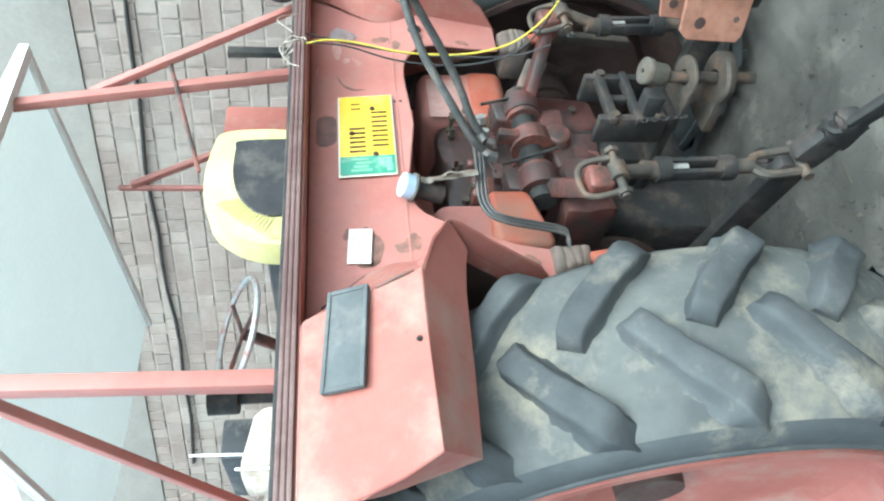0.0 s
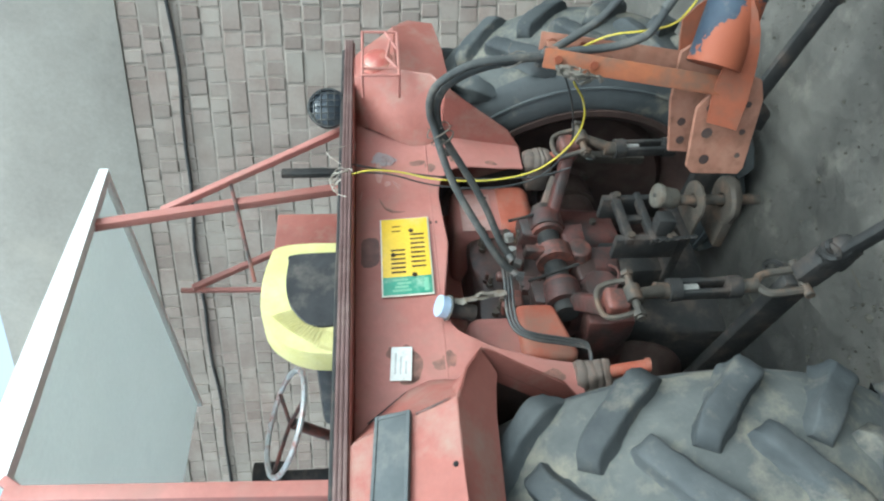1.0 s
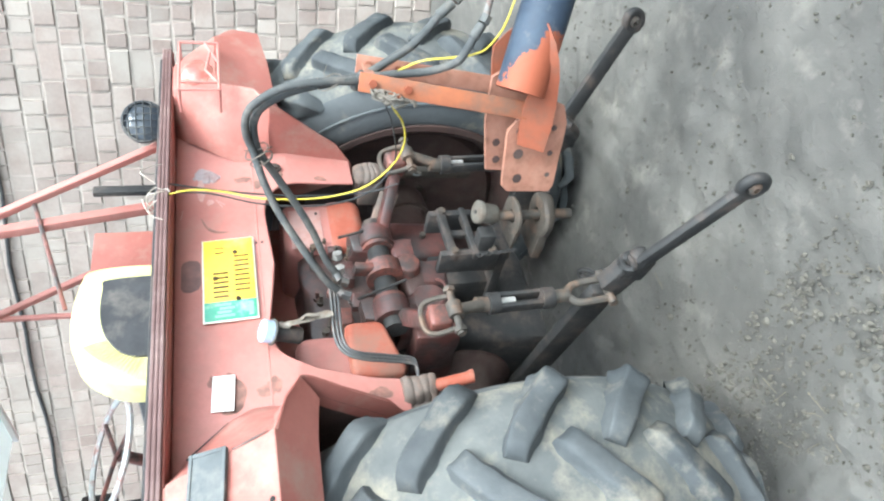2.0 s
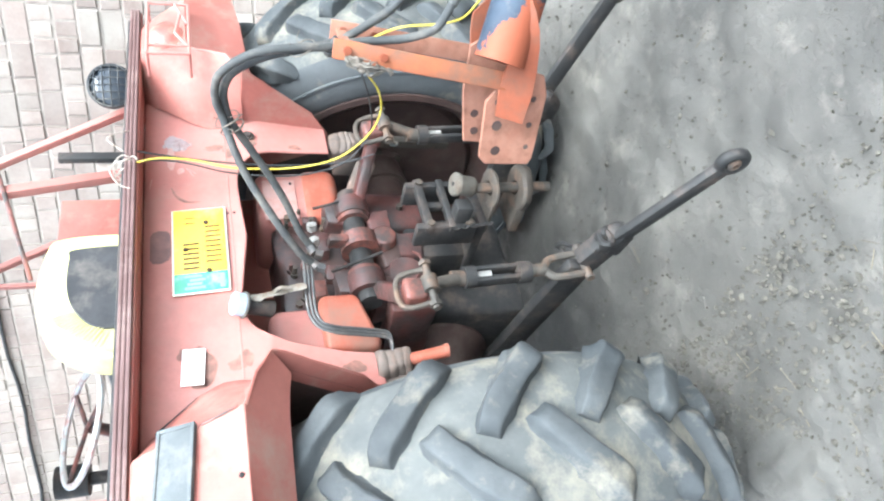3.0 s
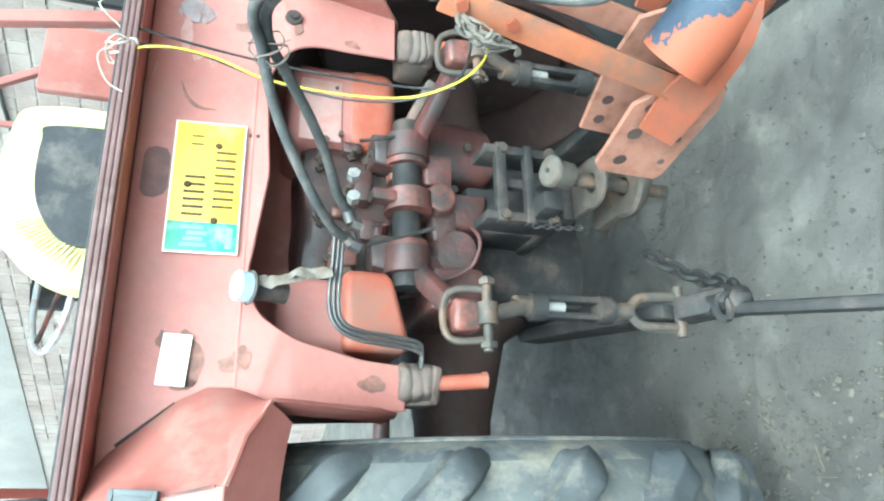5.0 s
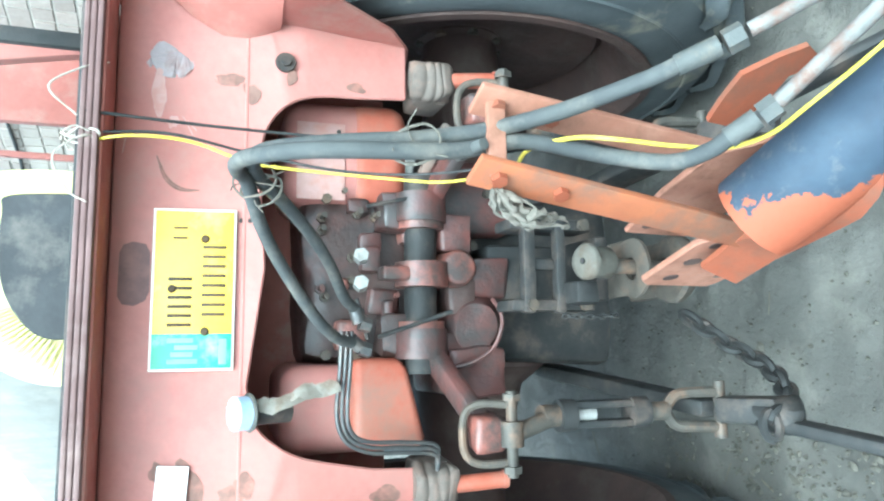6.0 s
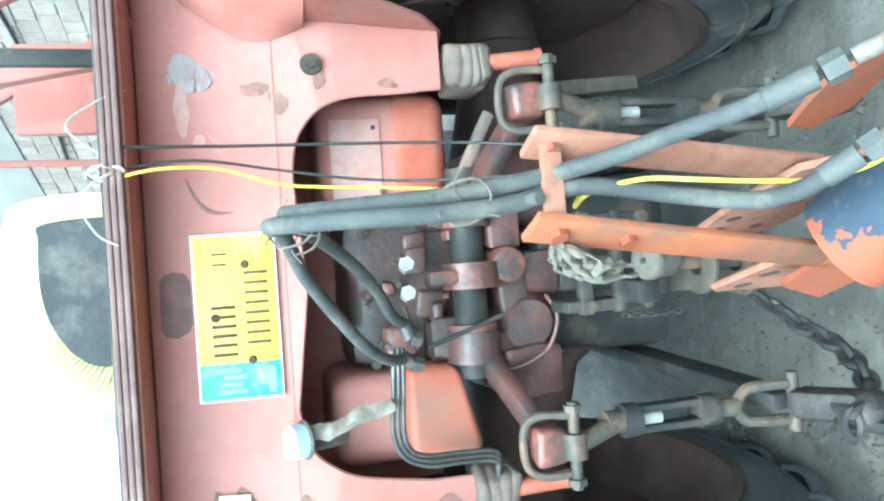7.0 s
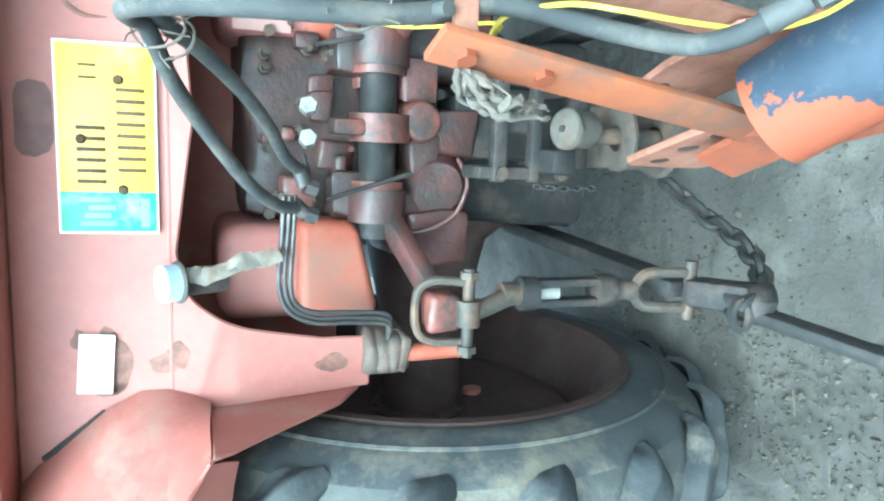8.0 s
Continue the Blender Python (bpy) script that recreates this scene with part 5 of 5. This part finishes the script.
cheek("cheek_plate", [(-0.024, 0.71), (-0.044, 0.69), (-0.048, 0.566), (-0.03, 0.556), (0.15, 0.557), (0.20, 0.575), (0.215, 0.62), (0.19, 0.675), (0.13, 0.72)], 0.0, 0.010, RUSTPINK, "drilled hitch cheek plate, pink worn paint", [(-0.005, 0.668, 0.013), (0.066, 0.678, 0.014), (0.13, 0.684, 0.011), (0.139, 0.592, 0.008), (0.068, 0.588, 0.008), (0.005, 0.583, 0.007)])
# flat gusset welded along the side of the pipe
def on_pipe(q, w, h=0.0):
    return P0 + PD * q + ND * w + GN * h


g_in = [on_pipe(q, w, h) for q, w, h in ((0.238, 0.098, -0.044), (0.20, 0.096, -0.036), (0.165, 0.094, -0.032), (0.13, 0.086, -0.022), (0.08, 0.070, -0.010), (0.02, 0.040, 0.0), (-0.05, 0.030, 0.018))]
g_out = [on_pipe(q, w, h) for q, w, h in ((0.237, 0.108, -0.034), (0.20, 0.112, -0.002), (0.165, 0.108, 0.022), (0.13, 0.092, 0.044), (0.08, 0.072, 0.066), (0.02, 0.052, 0.084), (-0.05, 0.044, 0.088))]
gus = ruled(g_in, g_out, 0.009, 4)
part("gusset_plate", gus, SALMON, draw, "red-orange gusset welded along the pipe", 25)
cheek("cheek_plate", [(-0.022, 0.725), (-0.03, 0.60), (0.02, 0.59), (0.22, 0.60), (0.30, 0.66), (0.24, 0.75), (0.12, 0.75)], -0.085, 0.010, RUSTPINK, "rust-worn drilled hitch cheek plate", [(0.01, 0.70, 0.011), (0.06, 0.708, 0.011), (0.02, 0.64, 0.009)])
f_in = [on_pipe(q, -0.11, h) for q, h in ((0.100, -0.010), (0.147, 0.012), (0.20, 0.002), (0.222, 0.022), (0.240, 0.012))]
f_out = [on_pipe(q, -0.11, h) for q, h in ((0.095, -0.045), (0.135, -0.058), (0.174, -0.065), (0.215, -0.040), (0.245, -0.015))]
part("gusset_plate", ruled(f_in, f_out, 0.009, 4), SALMON, draw, "red-orange gusset on the far side of the pipe", 25)
# clamp further down the pipe
cm = [PA + PD * q for q in (0.42, 0.46, 0.52)]
clamp = part("pipe_clamp", tube(cm, 0.067, 28), SALMON, draw, "red-orange pipe clamp")
part("clamp_ear", join(hexnut(cm[1] + Vector((-0.02, 0.0, 0.065)), (0, 0, 1), 0.014, 0.016), bar(cm[0] + Vector((-0.03, 0, 0.06)), cm[2] + Vector((-0.03, 0, 0.06)), 0.05, 0.012)), SALMON, clamp)
# upright arms of flat bar, joined by a strut, that carry the hoses
for a, b, m_, w_ in (((0.092, -0.584, 1.098), (0.032, -0.545, 0.66), ORANGE, 0.045), ((0.181, -0.574, 1.090), (0.145, -0.54, 0.70), RUSTPINK, 0.044)):
    arm = part("hose_arm", bar(a, b, 0.010, w_, tuple(HD), 0.002), m_, draw, "orange flat iron arm, edges worn" if m_ is ORANGE else "rust-worn flat iron arm")
    for q in (0.07, 0.26):
        at = Vector(a).lerp(Vector(b), q)
        part("arm_bolt", join(hexnut(at + ND * 0.005, ND, 0.010, 0.008), hexnut(at - ND * 0.005, -ND, 0.010, 0.011)), SALMON, arm, "painted orange bolt")
part("arm_strut", bar((0.084, -0.582, 1.068), (0.181, -0.574, 1.066), 0.010, 0.023, (0, 0, 1), 0.002), RUSTPINK, draw, "rusty cross strut")
part("strut_bolt", join(rod((0.12, -0.592, 1.088), (0.12, -0.55, 1.10), 0.007), hexnut((0.12, -0.555, 1.10), (0, 1, 0.2), 0.011, 0.010)), ALU, draw, "pale bolt at the strut")

# ---- hydraulic hoses ----
LABEL_H = "dull grey rubber hydraulic hose from tractor over the trailer arm"
h1 = thing("hydraulic_hose", (0.13, -0.55, 1.09), LABEL_H, "hose", "hydraulic hoses")
part("hose", tube(spline([(-0.105, -0.055, 1.132), (-0.098, -0.095, 1.168), (-0.062, -0.160, 1.217), (0.014, -0.236, 1.280), (0.066, -0.302, 1.316), (0.112, -0.362, 1.338), (0.116, -0.405, 1.352), (0.115, -0.450, 1.354), (0.113, -0.492, 1.340), (0.112, -0.533, 1.295), (0.111, -0.556, 1.245), (0.112, -0.568, 1.168), (0.118, -0.568, 1.105), (0.132, -0.575, 1.03), (0.115, -0.60, 0.93), (0.103, -0.635, 0.868), (0.108, -0.672, 0.845), (0.119, -0.694, 0.833)], 8), 0.0100, 12), HOSE, h1)
part("hose_ferrule", join(bevel(rod((0.118, -0.692, 0.834), (0.136, -0.717, 0.814), 0.0125, 14), 0.002), hexnut((0.138, -0.720, 0.811), (0.015, -0.022, -0.015), 0.0145, 0.020)), ALU, h1, "zinc hose ferrule")
part("steel_tube", tube(spline([(0.149, -0.737, 0.803), (0.18, -0.79, 0.79), (0.22, -0.86, 0.775), (0.30, -1.0, 0.755), (0.42, -1.2, 0.69)], 6), 0.0085, 12), WHITEWORN, h1, "white worn steel tube")
h2 = thing("hydraulic_hose", (0.15, -0.56, 1.09), LABEL_H, "hose", "hydraulic hoses")
part("hose", tube(spline([(-0.050, -0.040, 1.118), (-0.026, -0.085, 1.155), (0.022, -0.150, 1.190), (0.063, -0.212, 1.230), (0.100, -0.282, 1.280), (0.122, -0.348, 1.322), (0.131, -0.400, 1.334), (0.129, -0.440, 1.333), (0.127, -0.480, 1.316), (0.127, -0.512, 1.276), (0.128, -0.535, 1.225), (0.133, -0.551, 1.150), (0.144, -0.568, 1.075), (0.159, -0.607, 1.005), (0.174, -0.634, 0.959), (0.185, -0.680, 0.920), (0.193, -0.706, 0.901)], 8), 0.0100, 12), HOSE, h2)
part("hose_ferrule", join(bevel(rod((0.191, -0.702, 0.905), (0.206, -0.730, 0.871), 0.0125, 14), 0.002), hexnut((0.208, -0.734, 0.866), (0.012, -0.022, -0.022), 0.0145, 0.020)), ALU, h2, "zinc hose ferrule")
part("steel_tube", tube(spline([(0.217, -0.752, 0.850), (0.236, -0.79, 0.815), (0.268, -0.85, 0.762), (0.36, -1.0, 0.68), (0.5, -1.2, 0.58)], 6), 0.0085, 12), WHITEWORN, h2, "white worn steel tube")
for ends in (((-0.04, -0.05, 1.13), (-0.07, -0.05, 1.12)), ((-0.10, -0.055, 1.137), (-0.115, -0.05, 1.12))):
    part("hose_end", join(rod(ends[0], ends[1], 0.013, 12), hexnut(ends[1], (-0.3, 0.1, -1), 0.014, 0.02)), PIPE, h1, "black hose end fitting")
for q, c in enumerate(((0.116, -0.355, 1.330), (0.108, -0.335, 1.318), (0.122, -0.558, 1.16))):
    b = crumple(tube([Vector(c) + Vector((0.022 * math.cos(a), 0.016 * math.sin(a), 0.028 * math.sin(a))) for a in (2 * math.pi * k / 18 for k in range(18))], 0.0018, 6, True), 0.006, 40, q)
    tie = thing("string_tie", c, "frayed string tied round the two hoses", "string", "string ties")
    part("string", b, RAG, tie)
    for k in range(3):
        e = Vector((0.03 * math.cos(k * 2.2 + q), -0.02, 0.03 * math.sin(k * 2.2 + q)))
        part("loose_end", tube(spline([Vector(c), Vector(c) + e * 0.6 + Vector((0, 0, 0.01)), Vector(c) + e * 1.2], 4), 0.0010, 5), RAG, tie)
# ---- wires ----
yw = thing("yellow_wire", (0.229, -0.096, 1.571), "yellow electric wire sagging from sill to trailer", "wire")
part("wire", tube(spline([(0.221, -0.105, 1.585), (0.234, -0.118, 1.508), (0.232, -0.112, 1.42), (0.205, -0.11, 1.33), (0.197, -0.108, 1.253), (0.191, -0.115, 1.15), (0.180, -0.148, 1.059), (0.169, -0.197, 1.004), (0.165, -0.27, 0.955), (0.158, -0.35, 0.94), (0.14, -0.43, 0.962), (0.115, -0.51, 1.01), (0.125, -0.57, 1.02), (0.134, -0.60, 0.975), (0.129, -0.623, 0.930), (0.123, -0.636, 0.863), (0.120, -0.656, 0.803), (0.13, -0.69, 0.770), (0.155, -0.72, 0.745), (0.20, -0.79, 0.715), (0.28, -0.9, 0.665)], 6), 0.0027, 8), YELLOWWIRE, yw)
bw = thing("black_wire", (0.225, -0.1, 1.575), "thin black wire hanging beside the yellow one", "wire")
part("wire", tube(spline([(0.235, -0.11, 1.585), (0.25, -0.09, 1.46), (0.235, -0.06, 1.33), (0.215, -0.06, 1.20), (0.205, -0.08, 1.09), (0.20, -0.13, 1.0), (0.185, -0.25, 0.95), (0.16, -0.4, 0.98), (0.14, -0.54, 1.04)], 6), 0.0025, 6), BLACKWIRE, bw)
bw2 = thing("black_wire", (0.30, -0.1, 1.575), "thin black wire running straight down to the lift", "wire")
part("wire", tube(spline([(0.27, -0.115, 1.58), (0.275, -0.07, 1.40), (0.28, -0.04, 1.2), (0.275, -0.05, 1.0), (0.26, -0.10, 0.90)], 6), 0.0028, 6), BLACKWIRE, bw2)
kn = thing("wire_knot", (0.229, -0.11, 1.59), "white string knot tying the wires to the sill", "string")
for k in range(4):
    part("string", crumple(tube([(0.229 + 0.012 * math.cos(a) + 0.003 * k, -0.085 - 0.036 * math.cos(a + k), 1.588 + 0.03 * math.sin(a)) for a in (2 * math.pi * i / 16 for i in range(16))], 0.0018, 5, True), 0.008, 40, k), WRAP, kn)
part("string", tube(spline([(0.225, -0.12, 1.59), (0.19, -0.125, 1.62), (0.14, -0.12, 1.60), (0.12, -0.122, 1.57)], 6), 0.0016, 5), WRAP, kn, "loose string end")
part("string", tube(spline([(0.26, -0.12, 1.59), (0.30, -0.13, 1.63), (0.34, -0.12, 1.585), (0.36, -0.10, 1.55)], 6), 0.0016, 5), WRAP, kn, "loose string end")
# ---- rags on the arm ----
rag = thing("rag", (0.074, -0.56, 1.0), "twisted grey rag knotted on the orange arm", "rag")
rng_rag = random.Random(12)
for k in range(14):
    q = rng_rag.random()
    a0 = Vector((0.074, -0.578, 1.085)).lerp(Vector((0.055, -0.562, 0.985)), q * 0.5)
    a1 = Vector((0.074, -0.578, 1.085)).lerp(Vector((0.050, -0.558, 0.965)), min(1.0, q * 0.6 + 0.3 + 0.3 * rng_rag.random()))
    jit = lambda w: Vector((rng_rag.uniform(-1, 0.3), rng_rag.uniform(-1, 0.6), rng_rag.uniform(-1, 1))) * w
    path = spline([a0, a0.lerp(a1, 0.3) + jit(0.016) + Vector((-0.012, 0, 0)), a0.lerp(a1, 0.65) + jit(0.016) + Vector((-0.014, 0, 0)), a1 + jit(0.008) + Vector((-0.008, 0, 0))], 10)
    part("rag_strand", crumple(tube(path, [0.0028 + 0.0016 * math.sin(i * 0.5 + k) for i in range(len(path))], 6), 0.005, 70, k * 1.7), RAG, rag)

brick_rows()
